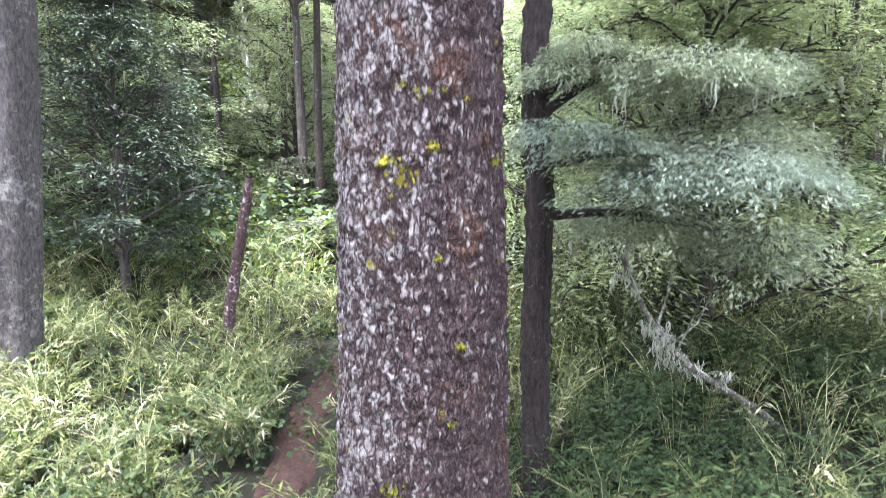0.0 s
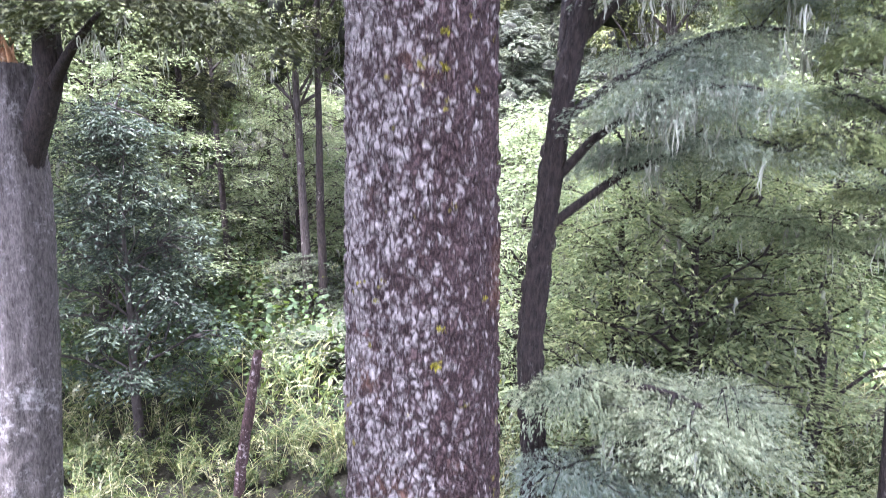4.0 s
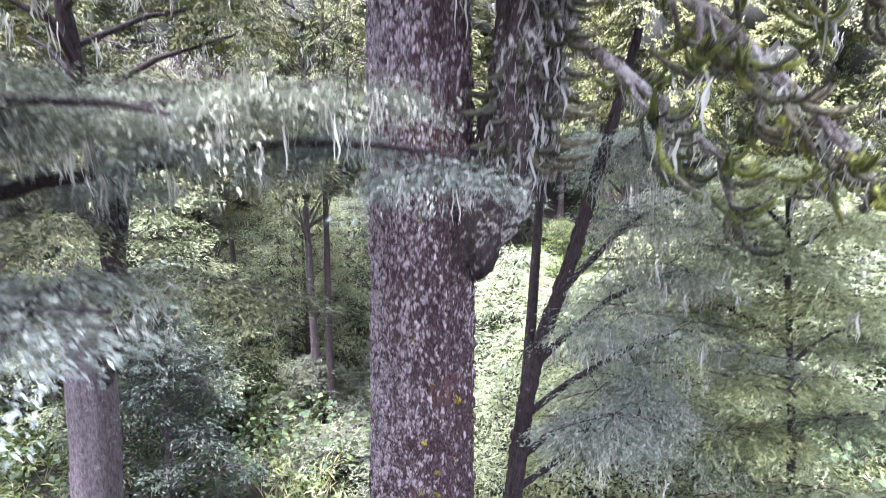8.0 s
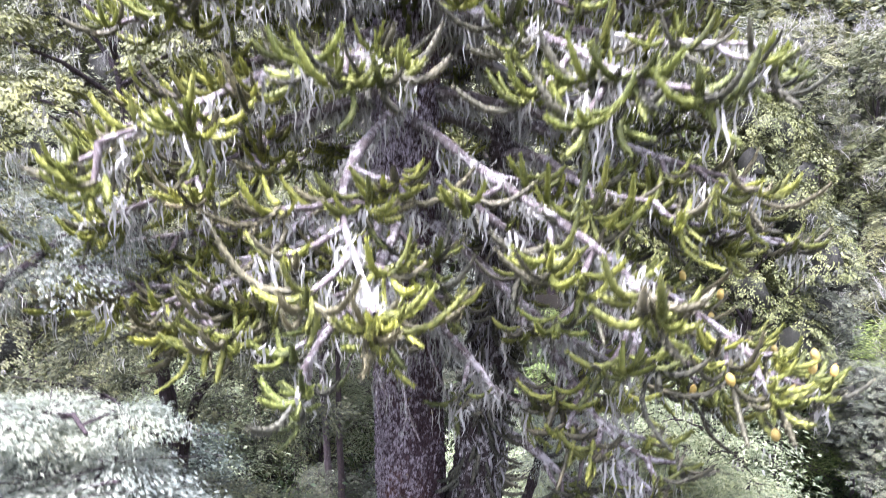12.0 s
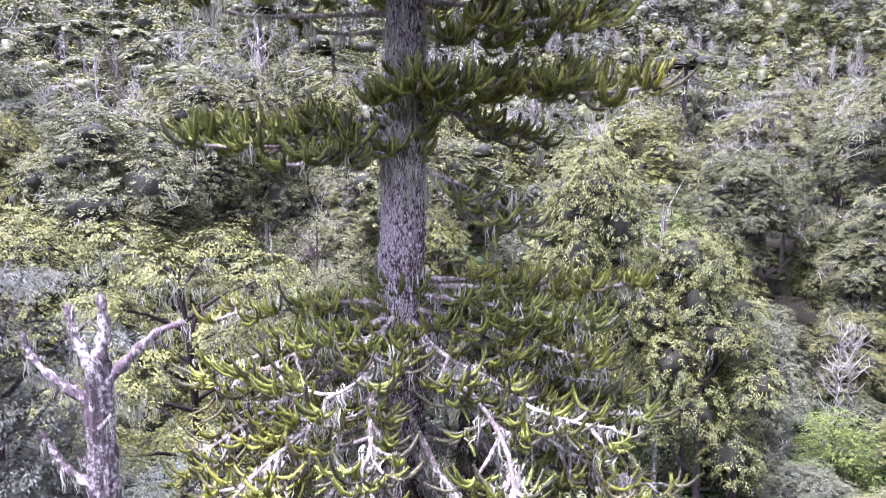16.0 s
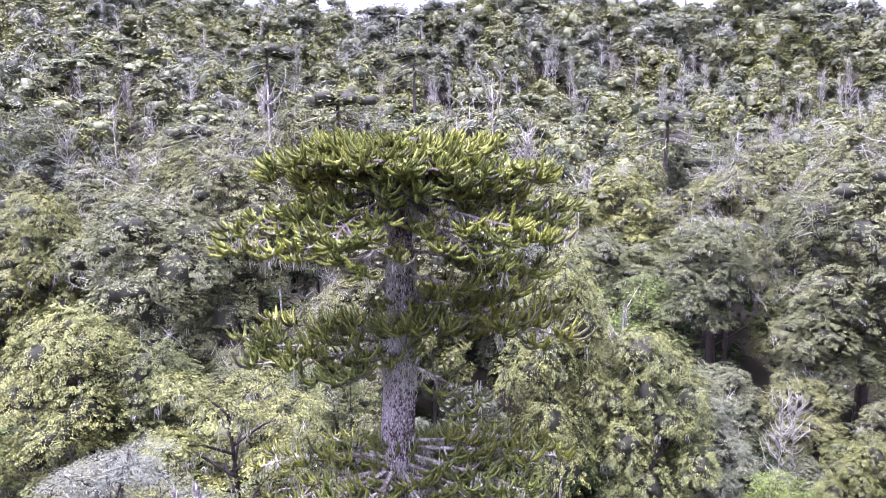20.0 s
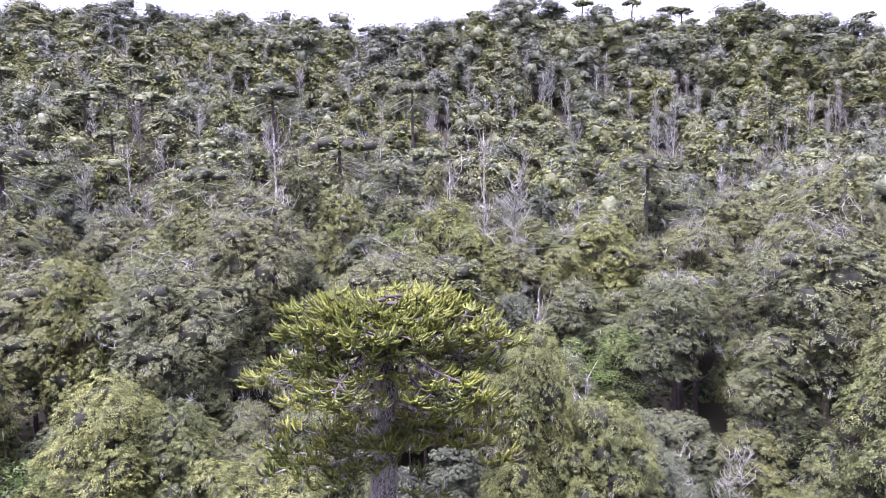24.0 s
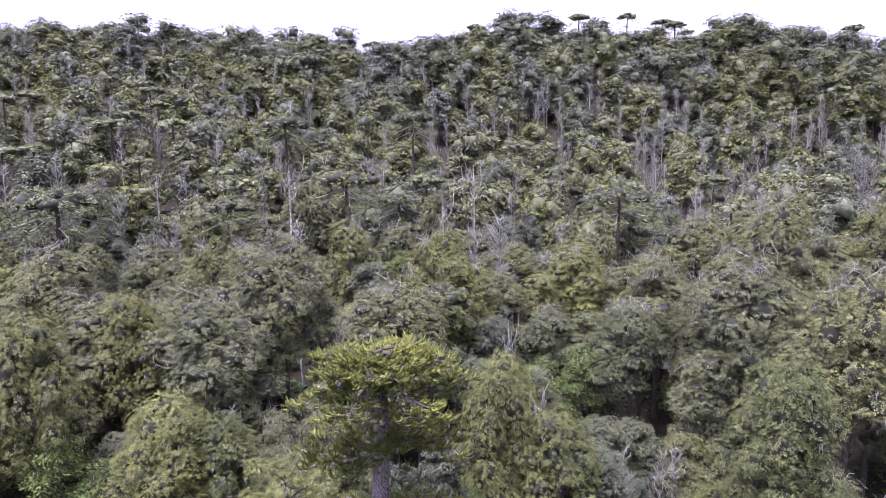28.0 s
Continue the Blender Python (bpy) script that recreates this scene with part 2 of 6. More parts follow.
# lighter copy of the small leaf: lichen haze plus light put into colour
M_PALE = leaf_mat("lit_lichened_leaf", (0.12, 0.14, 0.105), (0.23, 0.26, 0.20), (0.35, 0.385, 0.31), 0.55, 0.45, (0.22, 0.27, 0.16))
# fresh young leaf, lightened in its colour to look sunlit
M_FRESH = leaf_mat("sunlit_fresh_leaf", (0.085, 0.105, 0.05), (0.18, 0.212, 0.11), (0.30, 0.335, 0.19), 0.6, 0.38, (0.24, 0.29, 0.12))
# young leaf, darkened in its colour to look shaded
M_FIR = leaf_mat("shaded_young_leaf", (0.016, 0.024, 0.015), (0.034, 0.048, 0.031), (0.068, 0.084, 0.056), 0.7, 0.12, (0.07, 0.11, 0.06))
M_BAMBOO = leaf_mat("bamboo_leaf", (0.019, 0.029, 0.011), (0.048, 0.064, 0.024), (0.135, 0.145, 0.066), 0.6, 0.22)
M_DRYBAMBOO = leaf_mat("dry_bamboo_leaf", (0.18, 0.15, 0.08), (0.32, 0.28, 0.15), (0.46, 0.42, 0.26), 0.6, 0.3)
M_FERN = leaf_mat("dark_shrub_leaf", (0.010, 0.018, 0.007), (0.025, 0.042, 0.015), (0.055, 0.080, 0.030), 0.75, 0.15)
M_MOSS = leaf_mat("yellow_moss", (0.10, 0.088, 0.012), (0.17, 0.15, 0.018), (0.26, 0.235, 0.03), 0.9, 0.1)
M_CONE = leaf_mat("pollen_cone", (0.26, 0.19, 0.05), (0.36, 0.27, 0.07), (0.45, 0.34, 0.1), 0.7, 0.1)
M_GROUND = soil_mat("forest_floor", (0.008, 0.008, 0.005), (0.017, 0.016, 0.009), (0.034, 0.031, 0.018))
M_PATH = soil_mat("trodden_red_soil", (0.016, 0.009, 0.007), (0.05, 0.027, 0.022), (0.12, 0.075, 0.062))


# ---- geometry helpers ----
class Geo:
    """Gathers faces of several kinds and turns them into one mesh."""

    def __init__(self):
        self.v, self.f, self.n = [], [], 0

    def add(self, v, f, mat=0, smooth=True):
        v, f = np.asarray(v, float).reshape(-1, 3), np.asarray(f, int)
        if len(v) and len(f):
            self.v.append(v)
            self.f.append((f + self.n, mat, smooth))
            self.n += len(v)
        return self

    def merge(self, other, mat=None):
        for f, m, s in other.f:
            self.f.append((f + self.n, m if mat is None else mat, s))
        self.v += other.v
        self.n += other.n
        return self

    def arrays(self):
        return (np.concatenate(self.v) if self.v else np.zeros((0, 3))), self.f

    def mesh(self, name, mats):
        me = bpy.data.meshes.new(name)
        v = np.concatenate(self.v)
        me.vertices.add(len(v))
        me.vertices.foreach_set("co", v.astype(np.float32).ravel())
        idx = np.concatenate([f.ravel() for f, m, s in self.f])
        tot = np.concatenate([np.full(len(f), f.shape[1]) for f, m, s in self.f])
        me.loops.add(len(idx))
        me.loops.foreach_set("vertex_index", idx.astype(np.int32))
        me.polygons.add(len(tot))
        me.polygons.foreach_set("loop_start", (np.cumsum(tot) - tot).astype(np.int32))
        me.polygons.foreach_set("material_index", np.concatenate([np.full(len(f), m) for f, m, s in self.f]).astype(np.int32))
        me.polygons.foreach_set("use_smooth", np.concatenate([np.full(len(f), s) for f, m, s in self.f]))
        me.update(calc_edges=True)
        for m in mats if isinstance(mats, (list, tuple)) else [mats]:
            me.materials.append(m)
        return me


def thing(name, at=(0, 0, 0), label="", category="", group="", kind=""):
    e = new(name)
    e.location = at
    e.empty_display_size = 0.3
    return tagged(e, label, category, group, kind)


def part(name, geo, mats, parent, label=""):
    ob = new(name, geo.mesh(name, mats))
    ob.parent = parent
    return tagged(ob, label)


def solid(name, geo, mats, label="", category="", group="", kind=""):
    return tagged(new(name, geo.mesh(name, mats)), label, category, group, kind)


def unit(a):
    return a / np.maximum(np.linalg.norm(a, axis=-1, keepdims=True), 1e-9)


def tube(p, r, sides=6, cap=True):
    """A round limb along the points p, with the radii r."""
    p, r = np.asarray(p, float), np.asarray(r, float)
    t = unit(np.gradient(p, axis=0))
    ref = np.array((1.0, 0, 0)) if abs(t[:, 0]).mean() < 0.7 else np.array((0, 1.0, 0))
    a = unit(np.cross(t, ref))
    b = np.cross(t, a)
    ang = np.linspace(0, 2 * np.pi, sides, endpoint=False)
    ring = a[:, None] * np.cos(ang)[None, :, None] + b[:, None] * np.sin(ang)[None, :, None]
    v = (p[:, None] + ring * r[:, None, None]).reshape(-1, 3)
    n = len(p)
    i, j = np.meshgrid(np.arange(n - 1), np.arange(sides), indexing="ij")
    k = (j + 1) % sides
    f = np.stack([i * sides + j, (i + 1) * sides + j, (i + 1) * sides + k, i * sides + k], -1).reshape(-1, 4)
    return v, f


def smoothed(pts, n):
    """n points along a soft curve through pts."""
    pts = np.asarray(pts, float)
    d = np.r_[0, np.cumsum(np.linalg.norm(np.diff(pts, axis=0), axis=1))]
    s = np.linspace(0, d[-1], n)
    out = np.stack([np.interp(s, d, pts[:, i]) for i in range(pts.shape[1])], 1)
    for _ in range(max(1, n // len(pts))):
        out[1:-1] = (out[:-2] + 2 * out[1:-1] + out[2:]) / 4
    return out


def scatter(v, f, turn, at):
    """Copies of a small mesh: turn (n,3,3), at (n,3)."""
    n = len(at)
    out = np.einsum("nij,vj->nvi", turn, v) + at[:, None]
    faces = (f[None] + (np.arange(n) * len(v))[:, None, None]).reshape(-1, f.shape[1])
    return out.reshape(-1, 3), faces


def frames_from(fwd, up):
    """Turning matrices whose x runs along fwd and whose z leans to up."""
    x = unit(fwd)
    y = unit(np.cross(up, x))
    return np.stack([x, y, np.cross(x, y)], -1)


LEAF_V = np.array(((-0.5, 0, 0), (0.05, -0.36, 0.08), (0.5, 0, -0.04), (-0.05, 0.36, 0.08)))
LEAF_F = np.array(((0, 1, 2, 3),))
BLADE_V = np.array(((0, 0, 0), (0.4, -0.075, 0.03), (1, 0, -0.12), (0.4, 0.075, 0.03)))
STRAND_V, STRAND_F = tube([(0, 0, 0.05), (0.10, 0.04, -0.25), (-0.12, 0.08, -0.6), (0.08, -0.05, -1)], [0.12, 0.20, 0.11, 0.005], 3)


SPRIG_V = np.array(((-0.5, 0, 0), (0.0, -0.13, 0.03), (0.5, 0, -0.06), (0.0, 0.13, 0.03)))


def make_tuft():
    rng = np.random.default_rng(1)
    vs, fs = [], []
    for k in range(7):
        a, ln = rng.uniform(0, 6.28), rng.uniform(0.45, 1.0)
        top = rng.normal(0, 0.16, 3) * (1, 1, 0.5)
        side = np.array((np.cos(a), np.sin(a), 0))
        b = len(vs)
        for q, w in enumerate((0.022, 0.032, 0.02, 0.004)):
            c = top + (0, 0, -ln * q / 3) + rng.normal(0, 0.07, 3) * (1, 1, 0)
            vs += [c - side * w, c + side * w]
        fs += [(b + 2 * q, b + 2 * q + 1, b + 2 * q + 3, b + 2 * q + 2) for q in range(3)]
    return np.array(vs), np.array(fs)


TUFT_V, TUFT_F = make_tuft()


def tufts(rng, at, length, width=1.0):
    """Wispy tufts of beard lichen, each of several threads."""
    n = len(at)
    ln, az = length * rng.uniform(0.35, 1.5, n), rng.uniform(0, 6.28, n)
    wd = length * width * rng.uniform(0.6, 1.3, n)
    turn = np.zeros((n, 3, 3))
    turn[:, 0, 0], turn[:, 0, 1], turn[:, 1, 0], turn[:, 1, 1] = np.cos(az) * wd, -np.sin(az) * wd, np.sin(az) * wd, np.cos(az) * wd
    turn[:, 2, 2] = ln
    return scatter(TUFT_V, TUFT_F, turn, at)


def sprigs(rng, c, r, n, size, thick=0.10):
    """A feathery flat spray: thin leafy twigs that point away from its middle c."""
    at = pad(rng, c, r, n, thick)
    d = at - np.asarray(c)
    az = np.arctan2(d[:, 1], d[:, 0]) + rng.normal(0, 0.55, n)
    fwd = np.stack([np.cos(az), np.sin(az), -0.25 * np.hypot(d[:, 0], d[:, 1]) / r + rng.normal(0, 0.2, n)], 1)
    up = np.tile((0, 0, 1.0), (n, 1)) + rng.normal(0, 0.35, (n, 3))
    return scatter(SPRIG_V, LEAF_F, frames_from(fwd, up) * (size * rng.uniform(0.6, 1.4, n))[:, None, None], at)


def leaves(rng, at, size, tilt=0.7, proto=LEAF_V):
    """Small leaves about the points at, lying mostly flat."""
    n = len(at)
    up = np.array((0, 0, 1.0)) + rng.normal(0, tilt, (n, 3))
    az = rng.uniform(0, 2 * np.pi, n)
    fwd = np.stack([np.cos(az), np.sin(az), rng.normal(0, 0.25, n)], 1)
    up = unit(up)
    fwd = unit(fwd - up * (fwd * up).sum(1, keepdims=True))
    turn = frames_from(fwd, up) * (size * rng.uniform(0.6, 1.4, n))[:, None, None]
    return scatter(proto, LEAF_F, turn, at)


def strands(rng, at, length, width=0.5):
    """Beard lichen: ragged tufts that hang straight down."""
    n = len(at)
    ln = length * rng.uniform(0.3, 1.5, n)
    az = rng.uniform(0, 6.28, n)
    wd = ln * width * rng.uniform(0.5, 1.3, n)
    turn = np.zeros((n, 3, 3))
    turn[:, 0, 0], turn[:, 0, 1], turn[:, 1, 0], turn[:, 1, 1] = np.cos(az) * wd, -np.sin(az) * wd, np.sin(az) * wd, np.cos(az) * wd
    turn[:, 2, 2] = ln
    return scatter(STRAND_V, STRAND_F, turn, at)


def pad(rng, c, r, n, thick=0.16):
    """n points of a flat, ragged spray of foliage round c."""
    a, d = rng.uniform(0, 6.283, n), np.sqrt(rng.uniform(0, 1, n)) * r
    d *= 1 + 0.25 * np.sin(a * 3 + rng.uniform(0, 6)) + 0.15 * np.sin(a * 7 + rng.uniform(0, 6))
    z = rng.normal(0, thick * r, n) - 0.25 * r * (d / r) ** 2
    return np.stack([c[0] + d * np.cos(a), c[1] + d * np.sin(a), c[2] + z], 1)


def smoothstep(a, b, x):
    t = np.clip((np.asarray(x, float) - a) / (b - a), 0, 1)
    return t * t * (3 - 2 * t)


def ground_z(x, y):
    """The slope: level by the old tree, rising to a ridge."""
    x, y = np.asarray(x, float), np.asarray(y, float)
    z = np.interp(y, (-400, -60, -20, 4, 10, 25, 58, 122, 173, 217, 250, 420, 1500), (-40, -6, -1.5, -0.3, 0.0, 1.5, 9, 25, 45, 56, 59, 20, -40))
    w = smoothstep(30, 90, y) * (1 - 0.6 * smoothstep(150, 215, y))
    z = z - 0.09 * np.clip(x, -80, 110) * w
    z = z + (np.sin(x * 0.045 + 1.0) * np.sin(y * 0.05) * 1.6) * smoothstep(20, 60, y)
    ridge = 4 * np.exp(-((x - 30) / 28) ** 2) + 5 * np.exp(-((x - 104) / 22) ** 2) - 4 * np.exp(-((x + 48) / 26) ** 2) + 2.5 * smoothstep(-20, 30, x) + 2 * np.exp(-((x + 105) / 20) ** 2)
    z = z + ridge * smoothstep(150, 217, y)
    return z + 0.12 * np.sin(x * 0.9 + 0.4) * np.sin(y * 0.8) + 0.06 * np.sin(x * 2.3 + y * 1.7)


# ---- ground ----
def build_ground():
    xs = np.r_[np.linspace(-900, -60, 22)[:-1], np.linspace(-60, -12, 33)[:-1], np.linspace(-12, 12, 97)[:-1], np.linspace(12, 60, 33)[:-1], np.linspace(60, 900, 22)]
    ys = np.r_[np.linspace(-600, -40, 15)[:-1], np.linspace(-40, 0, 21)[:-1], np.linspace(0, 24, 97)[:-1], np.linspace(24, 260, 80)[:-1], np.linspace(260, 1500, 16)]
    X, Y = np.meshgrid(xs, ys, indexing="ij")
    V = np.stack([X, Y, ground_z(X, Y)], -1).reshape(-1, 3)
    n, m = len(xs), len(ys)
    i, j = np.meshgrid(np.arange(n - 1), np.arange(m - 1), indexing="ij")
    F = np.stack([i * m + j, (i + 1) * m + j, (i + 1) * m + j + 1, i * m + j + 1], -1).reshape(-1, 4)
    g = Geo().add(V, F)
    solid("ground", g, M_GROUND, "dark leaf-littered forest floor rising to a ridge", "ground", kind="structure")
    # the trodden path that passes left of the old tree
    line = smoothed([(-1.4, 4.0), (-1.5, 6.0), (-1.62, 8.0), (-1.6, 9.4), (-1.2, 10.8), (-0.5, 12.0)], 60)
    t = np.gradient(line, axis=0)
    side = unit(np.stack([-t[:, 1], t[:, 0]], 1))
    rows = []
    for k, w in enumerate(np.linspace(-1, 1, 9)):
        p = line + side * (w * (0.24 + 0.06 * np.sin(np.arange(60) * 0.9 + k)))[:, None]
        z = ground_z(p[:, 0], p[:, 1]) + 0.05 - 0.06 * abs(w) ** 3
        rows.append(np.c_[p, z])
    V = np.concatenate(rows)
    i, j = np.meshgrid(np.arange(8), np.arange(59), indexing="ij")
    F = np.stack([i * 60 + j, (i + 1) * 60 + j, (i + 1) * 60 + j + 1, i * 60 + j + 1], -1).reshape(-1, 4)
    solid("footpath", Geo().add(V, F), M_PATH, "narrow trodden footpath of reddish bare soil", "path", kind="structure")


build_ground()


# ---- the old monkey-puzzle tree ----
def plated(p, r, sides, cell=(0.055, 0.085), amp=0.03, seed=3):
    """A trunk whose bark breaks into small raised plates."""
    n = len(p)
    th = np.linspace(0, 2 * np.pi, sides, endpoint=False)
    count = max(6, int(2 * np.pi * r.mean() / cell[0]))
    U = th[None] / (2 * np.pi) * count + np.zeros((n, 1))
    W = (p[:, 2] / cell[1])[:, None] + 0.3 * np.sin(th * 5)[None] + 0 * U
    U = U + 0.35 * np.sin(W * 0.7)

    def rnd(i, j, k):
        h = np.sin((i % count) * 127.1 + j * 311.7 + k * 74.7 + seed) * 43758.5453
        return h - np.floor(h)
    f1, f2, tall = np.full(U.shape, 9.0), np.full(U.shape, 9.0), np.zeros(U.shape)
    iu, iw = np.floor(U), np.floor(W)
    for a in (-1, 0, 1):
        for b in (-1, 0, 1):
            ci, cj = iu + a, iw + b
            d = np.hypot(ci + rnd(ci, cj, 1) - U, cj + rnd(ci, cj, 2) - W)
            near = d < f1
            f2 = np.where(near, f1, np.minimum(f2, d))
            tall = np.where(near, rnd(ci, cj, 3), tall)
            f1 = np.where(near, d, f1)
    h = smoothstep(0.0, 0.35, f2 - f1) * (0.35 + 0.9 * tall)
    h = h + 0.7 * np.sin(th * 3 + 1)[None] * np.sin(p[:, 2] * 0.9)[:, None] + 0.5 * np.sin(th * 8 + p[:, 2][:, None] * 0.6)
    rr = r[:, None] + amp * (h - 0.4)
    v = np.stack([p[:, 0, None] + rr * np.cos(th), p[:, 1, None] + rr * np.sin(th), p[:, 2, None] + 0 * rr], -1).reshape(-1, 3)
    i, j = np.meshgrid(np.arange(n - 1), np.arange(sides), indexing="ij")
    k = (j + 1) % sides
    f = np.stack([i * sides + j, i * sides + k, (i + 1) * sides + k, (i + 1) * sides + j], -1).reshape(-1, 4)
    return v, f


def branchlet(curl, length=0.55, rad=0.030, rings=9):
    """One rope-like shoot, clad all round in stiff pointed scale leaves."""
    s = np.linspace(0, 1, 9)
    p = np.stack([length * (s - 0.25 * curl * s ** 2), 0 * s, length * (-0.22 * s * (1 - s) * 2 + curl * 0.75 * s ** 2.2)], 1)
    r = rad * np.array((0.45, 0.8, 0.95, 1, 1, 1, 0.95, 0.8, 0.25))
    g = Geo()
    g.add(*tube(p[[0, 1, 3, 5, 7, 8]], r[[0, 1, 3, 5, 7, 8]], 4))
    t = unit(np.gradient(p, axis=0))
    vs, fs = [], []
    for k in range(rings):
        u = (k + 0.7) / rings * 8 * 0.98
        i = min(7, int(u))
        c, d = p[i] + (p[i + 1] - p[i]) * (u - i), t[i]
        side = np.array((0, 1.0, 0))
        nor = np.cross(d, side)
        for q in range(5):
            a = q * 1.2566 + k * 0.63
            out = side * np.cos(a) + nor * np.sin(a)
            w = np.cross(out, d)
            b = len(vs)
            rr = np.interp(u, np.arange(9), r)
            vs += [c + out * rr * 0.85 - w * 0.022, c + out * rr * 0.85 + w * 0.022, c + out * (rr + 0.020) + d * 0.055]
            fs.append((b, b + 1, b + 2))
    g.add(vs, fs, 0, False)
    return g


SHOOTS = [branchlet(0.35, 0.55, 0.040, 10), branchlet(0.6, 0.62, 0.040, 11), branchlet(0.9, 0.62, 0.040, 11), branchlet(0.5, 0.42, 0.038, 8), branchlet(0.55, 1.05, 0.036, 15)]
SINGLE, SHOOT_MESH = [], {}


def scatter_geo(geo, proto, turn, at, mat=0, second=None):
    v, fs = proto.arrays()
    n = len(at)
    if not n:
        return
    out = (np.einsum("nij,vj->nvi", turn, v) + at[:, None]).reshape(-1, 3)
    base = geo.n
    geo.v.append(out)
    for f, m, s in fs:
        ff = (f[None] + (np.arange(n) * len(v))[:, None, None]).reshape(-1, f.shape[1])
        geo.f.append((ff + base, second if m and second else mat, s))
    geo.n += len(out)


def branch_path(base, az, length, rise, droop, upturn, n=12, wob=0.05, rng=None):
    s = np.linspace(0, 1, n)
    a = radians(az) + wob * np.sin(s * 5 + (rng.uniform(0, 6) if rng else 0)) * s
    r = length * s
    z = length * (rise * s - droop * s ** 1.7 + upturn * s ** 4)
    return np.asarray(base) + np.stack([r * np.cos(a), r * np.sin(a), z], 1)


def hero_branch(tree, rng, base, az, length, rise, droop, upturn, shoots, hang, start=0.45, beard=1.0, rad=0.068, cones=0):
    p = branch_path(base, az, length, rise, droop, upturn, 12, 0.12, rng)
    wood, green, beards = Geo(), Geo(), Geo()
    wood.add(*tube(p, np.linspace(rad * (0.75 if base[2] > 15 else 1.0), 0.02, 12) * (1 + 0.2 * rng.normal(0, 1, 12).clip(-1, 1)), 7))
    tn = max(1, int(shoots) // (6 if base[2] > 15 else 4))
    s = np.clip(np.linspace(start, 1.0, tn) + rng.normal(0, 0.04, tn), 0.1, 0.995)
    idx = s * 11
    i0 = np.minimum(idx.astype(int), 10)
    on = p[i0] + (p[i0 + 1] - p[i0]) * (idx - i0)[:, None]
    tt = unit(np.gradient(p, axis=0))[i0]
    ss = unit(np.cross(tt, (0, 0, 1.0)))
    lr = np.where(np.arange(tn) % 2, 1.0, -1.0) * (s < 0.97)
    mids = on + ss * (lr * rng.uniform(0.1, 0.5, tn))[:, None] + tt * rng.uniform(0.05, 0.25, tn)[:, None] + np.stack([0 * s, 0 * s, rng.normal(0.02 - 0.25 * hang, 0.08, tn)], 1)
    for a, b in zip(on, mids):
        wood.add(*tube([a, (a + b) / 2 - (0, 0, 0.03), b], (0.03, 0.026, 0.02), 5))
    each = rng.integers(8, 12, tn)
    own = np.repeat(np.arange(tn), each)
    n = len(own)
    step = np.concatenate([np.linspace(-1, 1, e) for e in each])
    at = mids[own] + rng.normal(0, 0.035, (n, 3))
    t, side, sgn = tt[own], ss[own], np.where(lr[own] == 0, rng.choice((-1.0, 1.0), n), lr[own])
    # each cluster is a rosette: shoots fan out round the twig's tip and turn upward
    turned = lr[own] * 0.6 + step * (1.15 if base[2] > 20 else 1.6) + rng.normal(0, 0.22, n)
    flat = unit(t * (1, 1, 0))
    fwd = flat * np.cos(turned)[:, None] + side * np.sin(turned)[:, None] + rng.normal(0, 0.12, (n, 3))
    fwd[:, 2] += (rng.uniform(-0.35, 0.3, n) if base[2] > 20 else rng.uniform(-0.1, 0.45, n)) - 0.7 * hang
    up = np.tile((0, 0, 1.0), (n, 1)) + rng.normal(0, 0.12, (n, 3))
    if hang > 0.3:
        low = rng.uniform(0, 1, n) < 0.22
        fwd[low] = fwd[low] * (0.35, 0.35, 0) + (0, 0, -1.0) + rng.normal(0, 0.15, (low.sum(), 3))
        up[low] = t[low] * (1, 1, 0) + side[low] * (sgn[low] * 0.8)[:, None] + (0, 0, 0.3)
    turn = frames_from(fwd, up) * (rng.uniform(0.65, 1.1, n) * (0.76 if base[2] > 16 else 0.68))[:, None, None]
    kind = rng.choice(5, n, p=(0.60, 0.22, 0.0, 0.18, 0.0) if base[2] > 20 else (0.42, 0.28, 0.05, 0.25, 0.0) if hang < 0.2 else (0.34, 0.28, 0.06, 0.26, 0.06))
    old = (rng.uniform(0, 1, n) < 0.08 + 0.4 * hang) * 2
    # fewer fresh shoots in the middle tiers, so the cap looks lit from above
    old[(old == 0) & (rng.uniform(0, 1, n) < (0.35 if 16.5 < base[2] < 20 else 0.5))] = 1
    old[(kind == 4) & (rng.uniform(0, 1, n) < 0.75)] = 2
    front = at[:, 1] < -1.0
    apart = np.zeros(n, bool)
    if len(SINGLE) < 300 and base[2] < 15.2:
        apart[np.flatnonzero(front)[:300 - len(SINGLE)]] = True
    for k in range(len(SHOOTS)):
        for o in range(3):
            sel = (kind == k) & (old == o) & ~apart
            scatter_geo(green, SHOOTS[k], turn[sel], at[sel], o)
    nb = int(beard * length * 7)
    if nb:
        sb = rng.uniform(0.05, 1, nb) * 11
        i1 = np.minimum(sb.astype(int), 10)
        q = p[i1] + (p[i1 + 1] - p[i1]) * (sb - i1)[:, None] + rng.normal(0, 0.03, (nb, 3))
        beards.add(*tufts(rng, q, 0.24, 1.6))
        far = mids[rng.integers(0, tn, nb // 2)] + rng.normal(0, 0.09, (nb // 2, 3))
        beards.add(*tufts(rng, far, 0.26, 1.4))
    cone_at = []
    for w in rng.choice(n, cones, False) if cones else ():
        v8 = SHOOTS[kind[w]].v[0]
        cone_at.append(at[w] + turn[w] @ v8[-4:].mean(0))
    limb = part("branch", wood, M_LIMB if base[2] < 20.5 else M_BARK, tree, "lichen-coated drooping branch")
